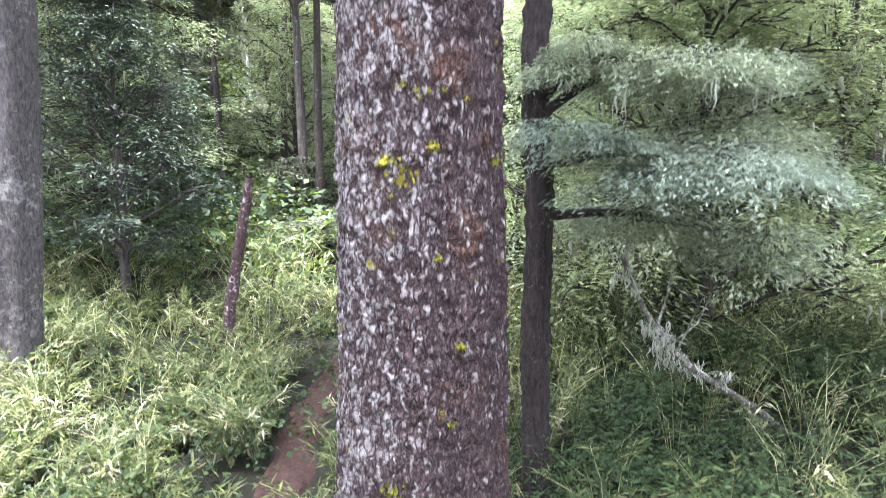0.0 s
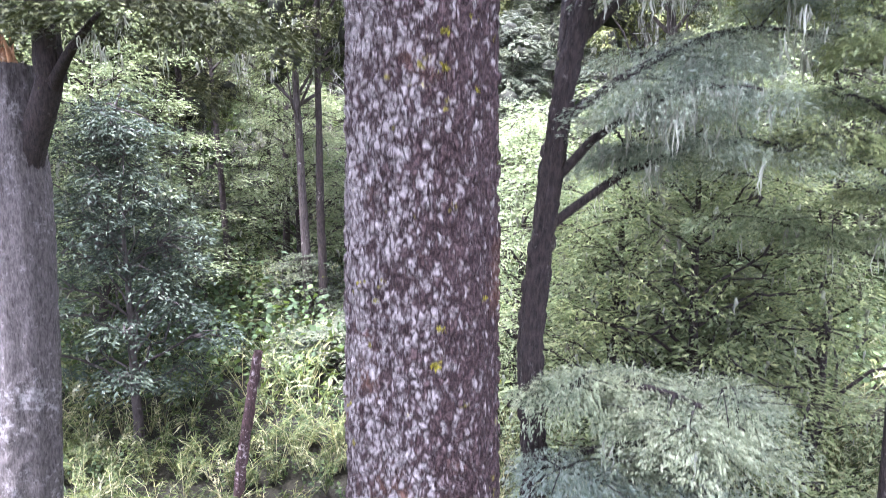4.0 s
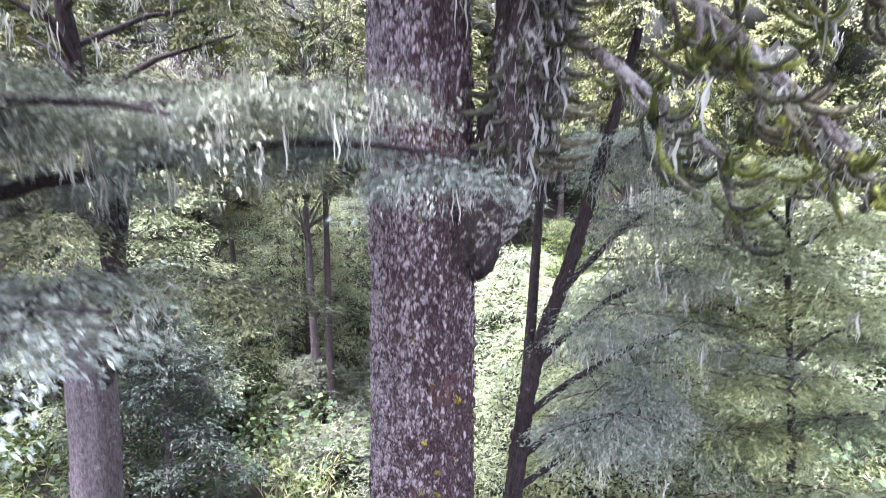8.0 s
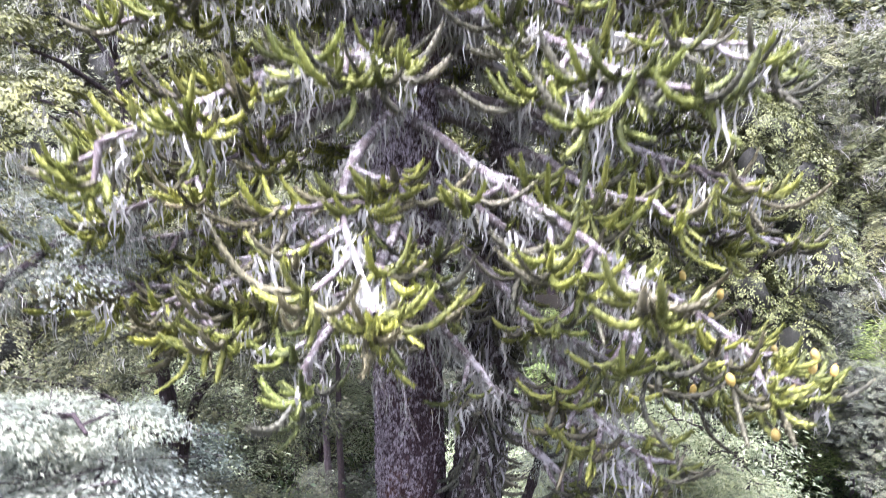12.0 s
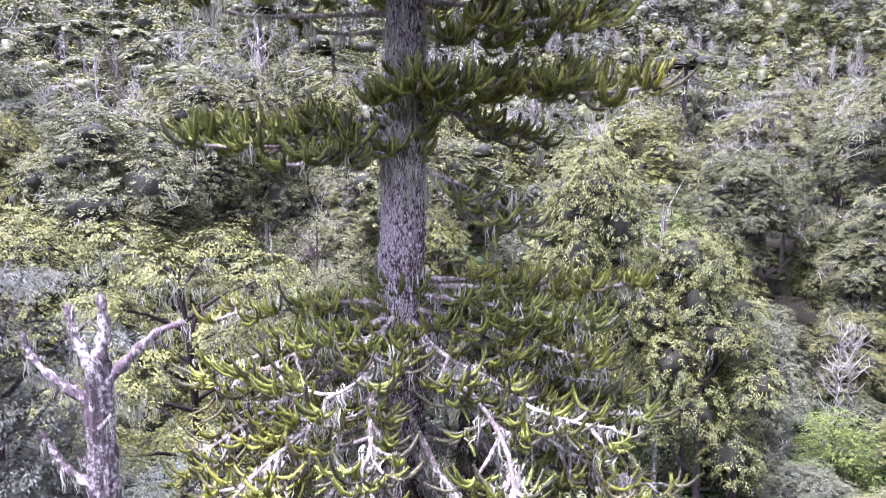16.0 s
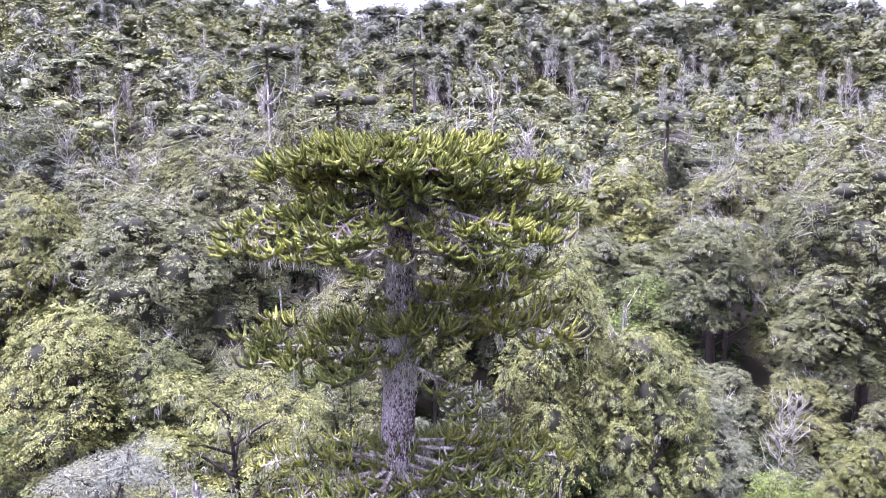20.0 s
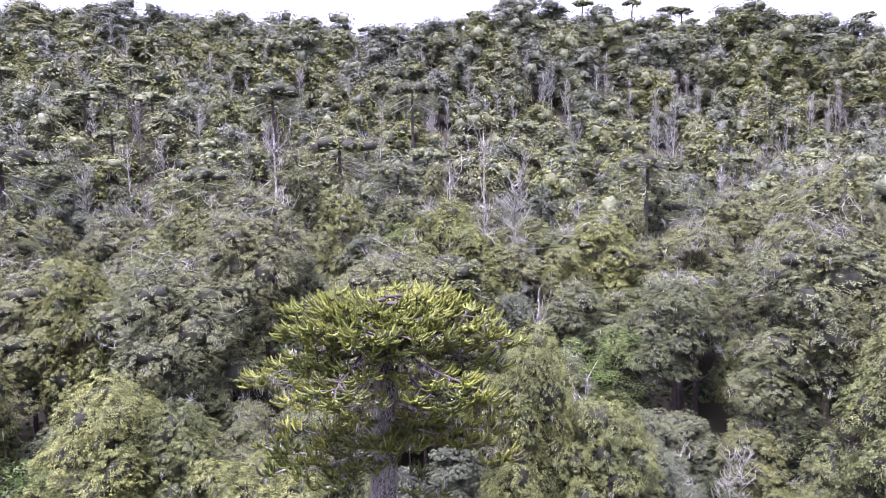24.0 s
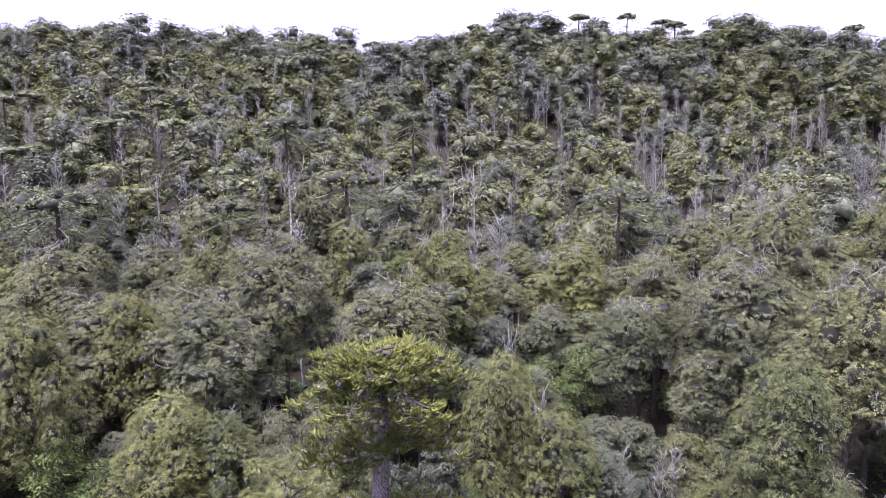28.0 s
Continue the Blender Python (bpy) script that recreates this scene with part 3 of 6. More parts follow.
    if green.n:
        tagged(part("foliage", green, [M_HERO_LEAF, M_HERO_TIP, M_HERO_OLD], limb, "rope-like green scale-leaved shoots"), kind="stuff")
    for w in np.flatnonzero(apart):
        key = (kind[w], old[w])
        if key not in SHOOT_MESH:
            SHOOT_MESH[key] = SHOOTS[key[0]].mesh("branchlet", (M_HERO_LEAF, M_HERO_TIP, M_HERO_OLD)[key[1]])
        ob = new("branchlet", SHOOT_MESH[key])
        ob.parent = limb
        m = np.eye(4)
        m[:3, :3], m[:3, 3] = turn[w], at[w]
        ob.matrix_basis = Matrix(m.tolist())
        SINGLE.append(ob)
    if nb:
        tagged(part("lichen", beards, M_LICHEN, limb, "pale hanging beard lichen"), kind="stuff")
    s8 = np.linspace(0, 1, 6)
    for c in cone_at:
        d = rng.normal(0, 0.03, 2)
        g = Geo().add(*tube(np.stack([c[0] + d[0] * s8, c[1] + d[1] * s8, c[2] + 0.10 * s8 - 0.01], 1), 0.036 * np.array((0.5, 0.9, 1, 0.95, 0.75, 0.1)), 8))
        part("pollen_cone", g, M_CONE, limb, "yellow-brown pollen cone")
    return p


M_STEM = wood_mat("shaggy_dark_bark", (0.010, 0.008, 0.006), (0.048, 0.036, 0.028), (0.38, 0.37, 0.31), 0.515, 2.2, 0.04, 0.25)


def build_hero():
    rng = np.random.default_rng(11)
    tree = thing("monkey_puzzle_tree", (0, 4.05, -0.35), "tall old monkey-puzzle tree with lichen-crusted plated bark", "tree")
    off = np.array((0, 4.05, -0.35))
    zs = np.array((-0.5, 0.2, 1, 3, 6, 8, 10, 13, 15.5, 17, 19, 21.1, 21.5))
    rs = np.array((0.72, 0.58, 0.52, 0.475, 0.435, 0.425, 0.39, 0.37, 0.35, 0.31, 0.26, 0.16, 0.06))
    xs = np.array((-0.15, -0.15, -0.14, -0.14, -0.12, -0.10, -0.10, -0.06, 0.0, 0.08, 0.15, 0.19, 0.2))
    ys = np.array((4.0, 4.0, 4.01, 4.02, 4.05, 4.08, 4.1, 4.13, 4.15, 4.15, 4.15, 4.15, 4.15))

    def mid(z):
        return np.array((np.interp(z, zs, xs), np.interp(z, zs, ys), z)) - off
    z = np.r_[np.arange(-0.5, 10.6, 0.019), np.arange(10.6, 21.5, 0.045)]
    p = np.stack([np.interp(z, zs, xs), np.interp(z, zs, ys), z], 1) - off
    trunk = Geo().add(*plated(p, np.interp(z, zs, rs), 150))
    part("trunk", trunk, M_HERO, tree, "purple-brown trunk of small bark plates crusted with pale lichen")
    # second stem, forking off low and hidden in the lower crown
    q = smoothed([(0.02, 4.06, 7.72), (0.34, 4.0, 8.05), (0.58, 3.98, 8.55), (0.72, 3.98, 9.3), (0.80, 4.0, 10.2), (0.98, 4.08, 11.3), (1.05, 4.12, 12.5), (1.02, 4.15, 13.6)], 130)
    rq = np.interp(q[:, 2], (7.7, 8.2, 9.0, 10.2, 11.3, 12.5, 13.6), (0.20, 0.30, 0.27, 0.24, 0.20, 0.14, 0.04))
    v, f = plated(q - off, rq, 44, (0.06, 0.11), 0.045, 8)
    part("second_stem", Geo().add(v, f), M_STEM, tree, "dark lichen-spotted second stem forking from the trunk")
    # the swollen mossy collar under the fork
    u, w = np.meshgrid(np.linspace(0, 2 * np.pi, 28, endpoint=False), np.linspace(0.05, np.pi - 0.05, 16), indexing="ij")
    rad = 0.21 * (1 + 0.18 * np.sin(u * 4 + w * 3) + 0.1 * np.sin(u * 9 + w * 7))
    bv = np.stack([rad * np.sin(w) * np.cos(u) + 0.33, rad * np.sin(w) * np.sin(u) + 3.93, rad * 1.35 * np.cos(w) + 8.06], -1).reshape(-1, 3) - off
    i, j = np.meshgrid(np.arange(28), np.arange(15), indexing="ij")
    bf = np.stack([i * 16 + j, i * 16 + j + 1, ((i + 1) % 28) * 16 + j + 1, ((i + 1) % 28) * 16 + j], -1).reshape(-1, 4)
    part("burl", Geo().add(bv, bf), M_DARKBARK, tree, "dark swollen mossy collar under the fork")
    # cushions of yellow moss on the bark
    for k in range(46):
        zc = rng.uniform(1.2, 8.5) if k > 6 else (2.96, 2.86, 2.9, 2.78, 2.45, 1.15, 1.2)[k]
        a = rng.normal(-1.45, 0.75) if k > 6 else (-1.88, -1.72, -1.66, -1.8, -1.35, -1.85, -1.7)[k]
        size = rng.uniform(0.010, 0.026) if k > 6 else (0.045, 0.05, 0.035, 0.025, 0.022, 0.045, 0.02)[k]
        rr = np.interp(zc, zs, rs) + 0.004
        cc = mid(zc) + (rr * np.cos(a), rr * np.sin(a), 0)
        m = 40
        pts = cc + rng.normal(0, 1, (m, 3)) * (size * 0.7, size * 0.35, size * 0.5)
        part("moss", Geo().add(*leaves(rng, pts, size * 0.9, 2.0)), M_MOSS, tree, "yellow-green moss cushion")
    # crown, tier by tier: height, number, length, rise, droop, upturn, shoots, hang, start, beard
    tiers = ((21.4, 13, 1.6, 0.14, 0.20, 0.06, 70, 0.0, 0.15, 0.0), (21.15, 15, 2.6, 0.15, 0.26, 0.08, 72, 0.0, 0.35, 0.0),
             (21.0, 10, 2.2, 0.06, 0.28, 0.10, 60, 0.03, 0.45, 0.0), (20.65, 12, 3.3, 0.04, 0.30, 0.10, 72, 0.10, 0.5, 0.7), (20.3, 9, 3.0, 0.0, 0.30, 0.10, 30, 0.2, 0.62, 1.3),
             (14.75, 12, 2.7, 0.12, 0.34, 0.12, 44, 0.2, 0.4, 1.7), (14.55, 8, 1.5, 0.25, 0.3, 0.08, 30, 0.1, 0.3, 1.7), (14.2, 12, 3.4, 0.02, 0.42, 0.14, 44, 0.35, 0.45, 1.7),
             (13.5, 11, 3.6, 0.0, 0.46, 0.14, 40, 0.45, 0.5, 1.7), (12.6, 8, 3.2, 0.0, 0.52, 0.14, 34, 0.55, 0.5, 1.7))
    for z0, n, ln, rise, dr, upt, sh, hang, st, be in tiers:
        turn0 = rng.uniform(0, 360)
        for k in range(n):
            zb = z0 + rng.normal(0, 0.13)
            hero_branch(tree, rng, mid(zb), turn0 + 360 * k / n + rng.normal(0, 9), ln * rng.uniform(0.82, 1.12), rise + rng.normal(0, 0.05), dr * rng.uniform(0.8, 1.2), upt, sh, hang, st, be)
    # single branches: height, direction, length, rise, droop, shoots, hang, beard
    for zb, az, ln, rise, dr, sh, hang, be in ((19.25, 186, 2.8, -0.06, -0.02, 6, 0.3, 1.6), (19.0, 150, 1.6, 0.1, 0.1, 5, 0.2, 1.2), (19.4, 350, 2.3, 0.0, 0.2, 24, 0.3, 1.0), (18.9, 320, 2.2, 0.05, 0.15, 24, 0.2, 0.9),
                                              (18.4, 12, 2.4, 0.05, 0.15, 24, 0.2, 0.9), (18.2, 338, 3.1, 0.05, 0.22, 26, 0.2, 1.0), (17.7, 168, 2.5, 0.06, 0.16, 30, 0.1, 0.8), (17.5, 184, 2.8, 0.06, 0.14, 34, 0.05, 0.8), (17.4, 203, 2.5, 0.05, 0.18, 30, 0.1, 0.8), (17.2, 225, 1.7, 0.05, 0.2, 22, 0.1, 0.8),
                                              (18.3, 356, 2.9, 0.05, 0.2, 28, 0.15, 1.0), (18.1, 300, 1.3, 0.1, 0.2, 20, 0.1, 1.0), (18.0, 275, 1.1, 0.15, 0.2, 20, 0.1, 1.0), (17.9, 25, 2.1, 0.0, 0.3, 20, 0.3, 1.2), (18.2, 70, 2.0, 0.05, 0.2, 20, 0.2, 0.8), (17.6, 120, 2.2, 0.05, 0.2, 22, 0.2, 0.8), (17.0, 340, 1.5, -0.1, 0.4, 14, 0.5, 1.6),
                                              (15.1, 350, 3.1, 0.05, 0.1, 34, 0.1, 1.6), (15.0, 325, 2.8, 0.08, 0.18, 30, 0.15, 1.6), (15.2, 10, 2.7, 0.05, 0.2, 28, 0.2, 1.4)):
        hero_branch(tree, rng, mid(zb), az, ln * 1.13, rise, dr, 0.1, sh * 3 if sh > 8 else sh, hang, 0.3 if sh > 8 else 0.8, be * 0.6)
    for zb, az, ln, rise, dr, sh, hang, be in ((11.75, 212, 3.3, 0.0, 0.12, 26, 0.5, 1.6), (12.3, 200, 3.4, 0.05, 0.25, 24, 0.4, 1.5), (12.4, 235, 2.9, 0.0, 0.4, 24, 0.5, 1.5), (12.6, 262, 2.5, 0.0, 0.5, 22, 0.5, 1.6), (11.5, 298, 1.7, -0.25, 0.45, 8, 0.6, 5.0), (12.2, 318, 2.6, -0.2, 0.45, 10, 0.6, 4.0)):
        hero_branch(tree, rng, mid(zb), az, ln, rise, dr, 0.12, int(sh * 1.9), hang, 0.45, be, 0.085)

    def mid2(zq):
        return np.array((np.interp(zq, q[:, 2], q[:, 0]), np.interp(zq, q[:, 2], q[:, 1]), zq)) - off
    for zb, az, ln, rise, dr, sh, hang, be in ((13.3, 330, 2.6, 0.25, 0.3, 26, 0.2, 1.1), (13.1, 20, 2.5, 0.2, 0.3, 24, 0.3, 1.1), (12.8, 290, 2.6, 0.2, 0.45, 26, 0.4, 1.3), (12.4, 350, 3.1, 0.1, 0.4, 26, 0.4, 1.3),
                                              (12.0, 312, 3.0, 0.1, 0.5, 28, 0.5, 1.4), (11.6, 335, 3.2, 0.0, 0.42, 28, 0.5, 1.3), (11.1, 300, 2.4, 0.0, 0.5, 22, 0.6, 1.8), (10.8, 5, 2.8, 0.0, 0.4, 22, 0.6, 1.3),
                                              (10.4, 338, 2.3, -0.1, 0.75, 24, 0.9, 1.2), (9.7, 352, 1.5, -0.1, 0.7, 16, 0.9, 1.2)):
        hero_branch(tree, rng, mid2(zb), az, ln, rise, dr, 0.12, int(sh * 1.9), hang, 0.4, be, 0.07, 9 if az in (335, 312) else 0)
    # bare drooping twigs hung with lichen on the front of the trunk under the lowest branches
    for k in range(11):
        zb, a = rng.uniform(10.6, 11.4), rng.uniform(215, 320)
        b0 = mid(zb) + 0.36 * np.array((np.cos(radians(a)), np.sin(radians(a)), 0))
        path = branch_path(b0, a + rng.normal(0, 35), rng.uniform(0.5, 1.0), 0.1, 1.1, 0.05, 10, 0.22, rng)
        tw = part("twig", Geo().add(*tube(path, np.linspace(0.028, 0.008, 10), 5)), M_LIMB, tree, "pale dead drooping twig")
        at = path[rng.integers(0, 10, 9)] + rng.normal(0, 0.02, (9, 3))
        tagged(part("lichen", Geo().add(*tufts(rng, at, 0.15)), M_LICHEN, tw, "pale hanging beard lichen"), kind="stuff")
    # lichen beards on the bark of the upper trunk and short tufts of shoots
    for zc, n in ((16.8, 130), (17.3, 170), (17.9, 190), (18.5, 150), (19.2, 120), (14.9, 70), (12.0, 90), (10.9, 90)):
        a = rng.uniform(0, 6.28, n)
        zz = zc + rng.normal(0, 0.28, n)
        rr = np.interp(zz, zs, rs) + 0.01
        pts = np.stack([np.interp(zz, zs, xs) + rr * np.cos(a), np.interp(zz, zs, ys) + rr * np.sin(a), zz], 1) - off
        tagged(part("lichen", Geo().add(*tufts(rng, pts, 0.25)), M_LICHEN, tree, "pale beard lichen on the trunk"), kind="stuff")
    for zc in (14.3, 14.55, 14.8, 15.05, 17.2, 17.5, 17.8, 18.2):
        n = 20
        a = rng.uniform(0, 6.28, n)
        pts = mid(zc) + np.stack([0.28 * np.cos(a), 0.28 * np.sin(a), rng.normal(0, 0.1, n)], 1)
        fwd = np.stack([np.cos(a), np.sin(a), rng.uniform(-0.2, 0.5, n)], 1)
        g = Geo()
        scatter_geo(g, SHOOTS[3], frames_from(fwd, np.tile((0, 0, 1.0), (n, 1))) * rng.uniform(0.5, 0.9, n)[:, None, None], pts)
        tagged(part("foliage", g, M_HERO_LEAF, tree, "short green shoots sprouting from the trunk"), kind="stuff")
    # shaggy old shoots and lichen on the second stem
    n = 240
    zz = rng.uniform(8.6, 12.6, n)
    a = rng.uniform(-2.6, 1.2, n)
    rr = np.interp(zz, (8, 10, 12.6), (0.28, 0.24, 0.14))
    pts = np.stack([np.interp(zz, q[:, 2], q[:, 0]) + rr * np.cos(a), np.interp(zz, q[:, 2], q[:, 1]) + rr * np.sin(a), zz], 1) - off
    fwd = np.stack([np.cos(a) * 0.5, np.sin(a) * 0.5, rng.uniform(-1.2, -0.4, n)], 1)
    g = Geo()
    scatter_geo(g, SHOOTS[1], frames_from(fwd, np.stack([np.cos(a), np.sin(a), 0 * a], 1)) * rng.uniform(0.35, 0.7, n)[:, None, None], pts)
    tagged(part("withered_foliage", g, M_HERO_OLD, tree, "withered grey-brown hanging shoots"), kind="stuff")
    tagged(part("lichen", Geo().add(*tufts(rng, pts, 0.34, 1.2)), M_GREYLICHEN, tree, "pale beard lichen on the second stem"), kind="stuff")


build_hero()


# ---- southern beeches and other trees ----
def beech(seed, height, base, radius, limbs, pads, per_pad, leaf, trunk_r=0.2, beard=0.3, lean=(0, 0), sides=8, dead=0.0, cone=0.0, pad_size=0.19, fine=False):
    """A southern beech: tapered wavy trunk, limbs that rise to domed heads, foliage in flat stacked sprays.
    Returns the trunk and, limb by limb, wood, leaves and lichen."""
    rng = np.random.default_rng(seed)
    zs = np.linspace(0, height * 0.95, 12)
    wob = np.cumsum(rng.normal(0, 0.03 * height / 12, (12, 2)), 0)
    p = np.c_[wob + np.outer(zs / height, lean), zs]
    r = trunk_r * (1 - 0.85 * (zs / height) ** 0.9) + trunk_r * 0.35 * np.exp(-zs / 0.35)
    trunk = Geo().add(*tube(p, r, sides))
    z0, z1 = base * height, height
    zc = z0 + 0.42 * (z1 - z0)
    out = []
    for k in range(limbs):
        rel = (k + rng.uniform(0.1, 0.9)) / limbs
        zt = z0 + (z1 - z0) * rel ** 0.85 * 0.97
        if zt > zc:
            rt = radius * math.sqrt(max(0.02, 1 - ((zt - zc) / (z1 - zc)) ** 2))
        else:
            rt = radius * (0.72 + 0.28 * (zt - z0) / (zc - z0))
        rt = rt * (1 - cone) + cone * radius * (1 - rel)
        rt *= rng.uniform(0.68, 1.02)
        az = k * 2.399 + rng.normal(0, 0.35)
        c0 = np.array([np.interp(zt, zs, p[:, i]) for i in range(2)])
        tip = np.array((c0[0] + rt * math.cos(az), c0[1] + rt * math.sin(az), zt))
        hb = max(z0 * 0.75, zt - rt * rng.uniform(0.5, 0.9))
        b = np.array([np.interp(hb, zs, p[:, i]) for i in range(3)])
        s = np.linspace(0, 1, 6)[:, None]
        path = b + (tip - b) * s + np.array((0, 0, 0.16 * rt)) * np.sin(s * np.pi) + rng.normal(0, 0.05 * rt, (6, 3)) * np.sin(s * np.pi)
        wood, lf, li = Geo(), Geo(), Geo()
        wood.add(*tube(path, np.linspace(max(0.022, trunk_r * 0.36 * (1 - 0.5 * rel)), 0.012, 6), 5 if sides > 4 else 3))
        head = radius * rng.uniform(0.24, 0.36)
        bare = rng.uniform() < dead
        for q in range(pads):
            level = (q + 0.5) / pads
            a2, d2 = rng.uniform(0, 6.283), head * math.sqrt(level) * rng.uniform(0.6, 1.2)
            c = tip + (d2 * math.cos(a2), d2 * math.sin(a2), head * (0.55 - 1.15 * level) + rng.normal(0, 0.05))
            o = path[rng.integers(3, 6)]
            wood.add(*tube([o, (o + c) / 2 + (0, 0, 0.05), c], (0.022, 0.015, 0.006), 3))
            if bare:
                for w in range(4):
                    e = c + rng.normal(0, 1, 3) * (0.35, 0.35, 0.2) + (0, 0, 0.3)
                    wood.add(*tube([o, (o + e) / 2 + rng.normal(0, 0.05, 3), e], (0.02, 0.014, 0.005), 3))
                li.add(*strands(rng, c + rng.normal(0, 0.22, (7, 3)), 0.2, 0.7))
                continue
            pr = max(0.25, radius * pad_size * rng.uniform(0.8, 1.25))
            if fine:
                lf.add(*sprigs(rng, c, pr, per_pad, leaf))
            else:
                lf.add(*leaves(rng, pad(rng, c, pr, per_pad, 0.13), leaf, 0.45))
            nb = rng.poisson(beard)
            if nb:
                li.add(*strands(rng, pad(rng, c - (0, 0, 0.1 * pr), pr * 0.9, nb, 0.1), 0.2, 0.6))
        out.append((wood, lf, li))
    return trunk, out


SPRAY_V = np.array(((-0.5, 0, 0), (0.0, -0.2, 0.04), (0.5, 0, -0.07), (0.0, 0.2, 0.04)))
TWIG_V = SPRAY_V * (1, 0.52, 1)


def lumps(rng, d, r):
    """A lumpy outline: how far the surface stands out in each direction d of a crown of radius r."""
    out = np.zeros(len(d))
    for f, a in ((2.2, 0.09), (4.0, 0.08), (7.5, 0.06)):
        q = unit(rng.normal(0, 1, (3, 3))) * f
        ph = rng.uniform(0, 6.28, 3)
        out += a * (np.sin(d @ q[0] + ph[0]) + np.sin(d @ q[1] + ph[1]) * np.sin(d @ q[2] + ph[2]))
    return out


def head(rng, c, r, n, leaf, low=-0.42, squash=0.72, inner=0.0, grid=(14, 6)):
    """One rounded, lumpy head of foliage: leafy sprays that reach outward in flat layers, round a dense shaded inside."""
    d = unit(rng.normal(0, 1, (int(n * 2.2), 3)))
    d = d[d[:, 2] > low][:n]
    n = len(d)
    state = rng.integers(0, 1 << 30)
    far = 0.95 + lumps(np.random.default_rng(state), d, r) + rng.normal(0, 0.06, n) - np.abs(rng.normal(0, 0.07, n))
    at = c + d * (r * far)[:, None] * (1, 1, squash)
    nor = unit(d * (0.5, 0.5, 0.4) + (0, 0, 0.7) + rng.normal(0, 0.28, (n, 3)))
    turnd = np.stack([-d[:, 1], d[:, 0], 0 * d[:, 0]], 1)
    fwd = d * (0.7, 0.7, 0) + turnd * rng.normal(0, 1.0, n)[:, None] + rng.normal(0, 0.25, (n, 3))
    fwd = unit(fwd - nor * (fwd * nor).sum(1, keepdims=True))
    g = Geo().add(*scatter(SPRAY_V if leaf > 0.3 else TWIG_V, LEAF_F, frames_from(fwd, nor) * (leaf * rng.uniform(0.55, 1.4, n))[:, None, None], at))
    if inner:
        gn, gm = grid
        a, w = np.meshgrid(np.arange(gn) * 6.2832 / gn, np.linspace(0.1, 1.7 - 0.95 * low, gm), indexing="ij")
        dd = np.stack([np.sin(w) * np.cos(a), np.sin(w) * np.sin(a), np.cos(w)], -1).reshape(-1, 3)
        rr = inner + lumps(np.random.default_rng(state), dd, r) + rng.normal(0, 0.04, len(dd))
        i, j = np.meshgrid(np.arange(gn), np.arange(gm - 1), indexing="ij")
        k = (i + 1) % gn
        g.add(c + dd * (r * rr)[:, None] * (1, 1, squash), np.stack([i * gm + j, i * gm + j + 1, k * gm + j + 1, k * gm + j], -1).reshape(-1, 4))
    return g


FAN = [(0.0, 0.0), (0.30, 0.12), (0.30, -0.14), (0.55, 0.26), (0.60, 0.02), (0.55, -0.24), (0.85, 0.16), (0.88, -0.12), (0.15, 0.30), (0.15, -0.30)]


def lobe(rng, c, r, sprays, per, leaf, low=-0.55, squash=0.70, core=0.0, grid=(7, 4)):
    """One rounded lobe of a crown: overlapping small flat sprays that lean outward and down, over a core coloured as
    the shade inside.
    """
    d = unit(rng.normal(0, 1, (int(sprays * 2.4), 3)) + (0, 0, 0.15))
    d = d[d[:, 2] > low][:sprays]
    n = len(d)
    state = rng.integers(0, 1 << 30)
    far = 0.94 + 1.3 * lumps(np.random.default_rng(state), d, r) - np.abs(rng.normal(0, 0.13, n))
    at = c + d * (r * far)[:, None] * (1, 1, squash)
    nor = unit(d * (0.42, 0.42, 0.2) + (0, 0, 0.9) + rng.normal(0, 0.14, (n, 3)))
    fwd = d * (1, 1, 0) + rng.normal(0, 0.45, (n, 3)) * (1, 1, 0.2)
    fwd = unit(fwd - nor * (fwd * nor).sum(1, keepdims=True))
    turn = frames_from(fwd, nor)
    fan = np.array([(x, y, 0.0) for x, y in FAN[:per]])
    size = leaf * 3.0 * rng.uniform(0.7, 1.3, n)
    spots = at[:, None] + np.einsum("nij,kj->nki", turn, fan - (0.35, 0, 0)) * size[:, None, None]
    m = n * per
    spin = rng.normal(0, 0.7, m)
    t0, nn = np.repeat(turn[:, :, 0], per, 0), np.repeat(turn[:, :, 2], per, 0)
    t1 = np.repeat(turn[:, :, 1], per, 0)
    f2 = t0 * np.cos(spin)[:, None] + t1 * np.sin(spin)[:, None] - np.array((0, 0, 0.05))
    leafy = frames_from(f2, nn + rng.normal(0, 0.26, (m, 3))) * (leaf * rng.uniform(0.7, 1.35, m))[:, None, None]
    g = Geo().add(*scatter(SPRAY_V, LEAF_F, leafy, spots.reshape(-1, 3) + rng.normal(0, 0.15 * leaf, (m, 3))))
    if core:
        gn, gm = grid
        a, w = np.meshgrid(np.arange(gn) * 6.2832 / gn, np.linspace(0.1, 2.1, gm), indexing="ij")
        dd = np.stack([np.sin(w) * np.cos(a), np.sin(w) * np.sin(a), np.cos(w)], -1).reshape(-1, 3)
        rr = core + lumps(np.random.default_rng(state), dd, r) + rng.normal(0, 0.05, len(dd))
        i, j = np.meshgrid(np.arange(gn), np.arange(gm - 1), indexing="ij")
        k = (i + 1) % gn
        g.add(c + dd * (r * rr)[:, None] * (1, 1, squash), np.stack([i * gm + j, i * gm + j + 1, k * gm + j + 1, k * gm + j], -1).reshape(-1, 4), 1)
    return g


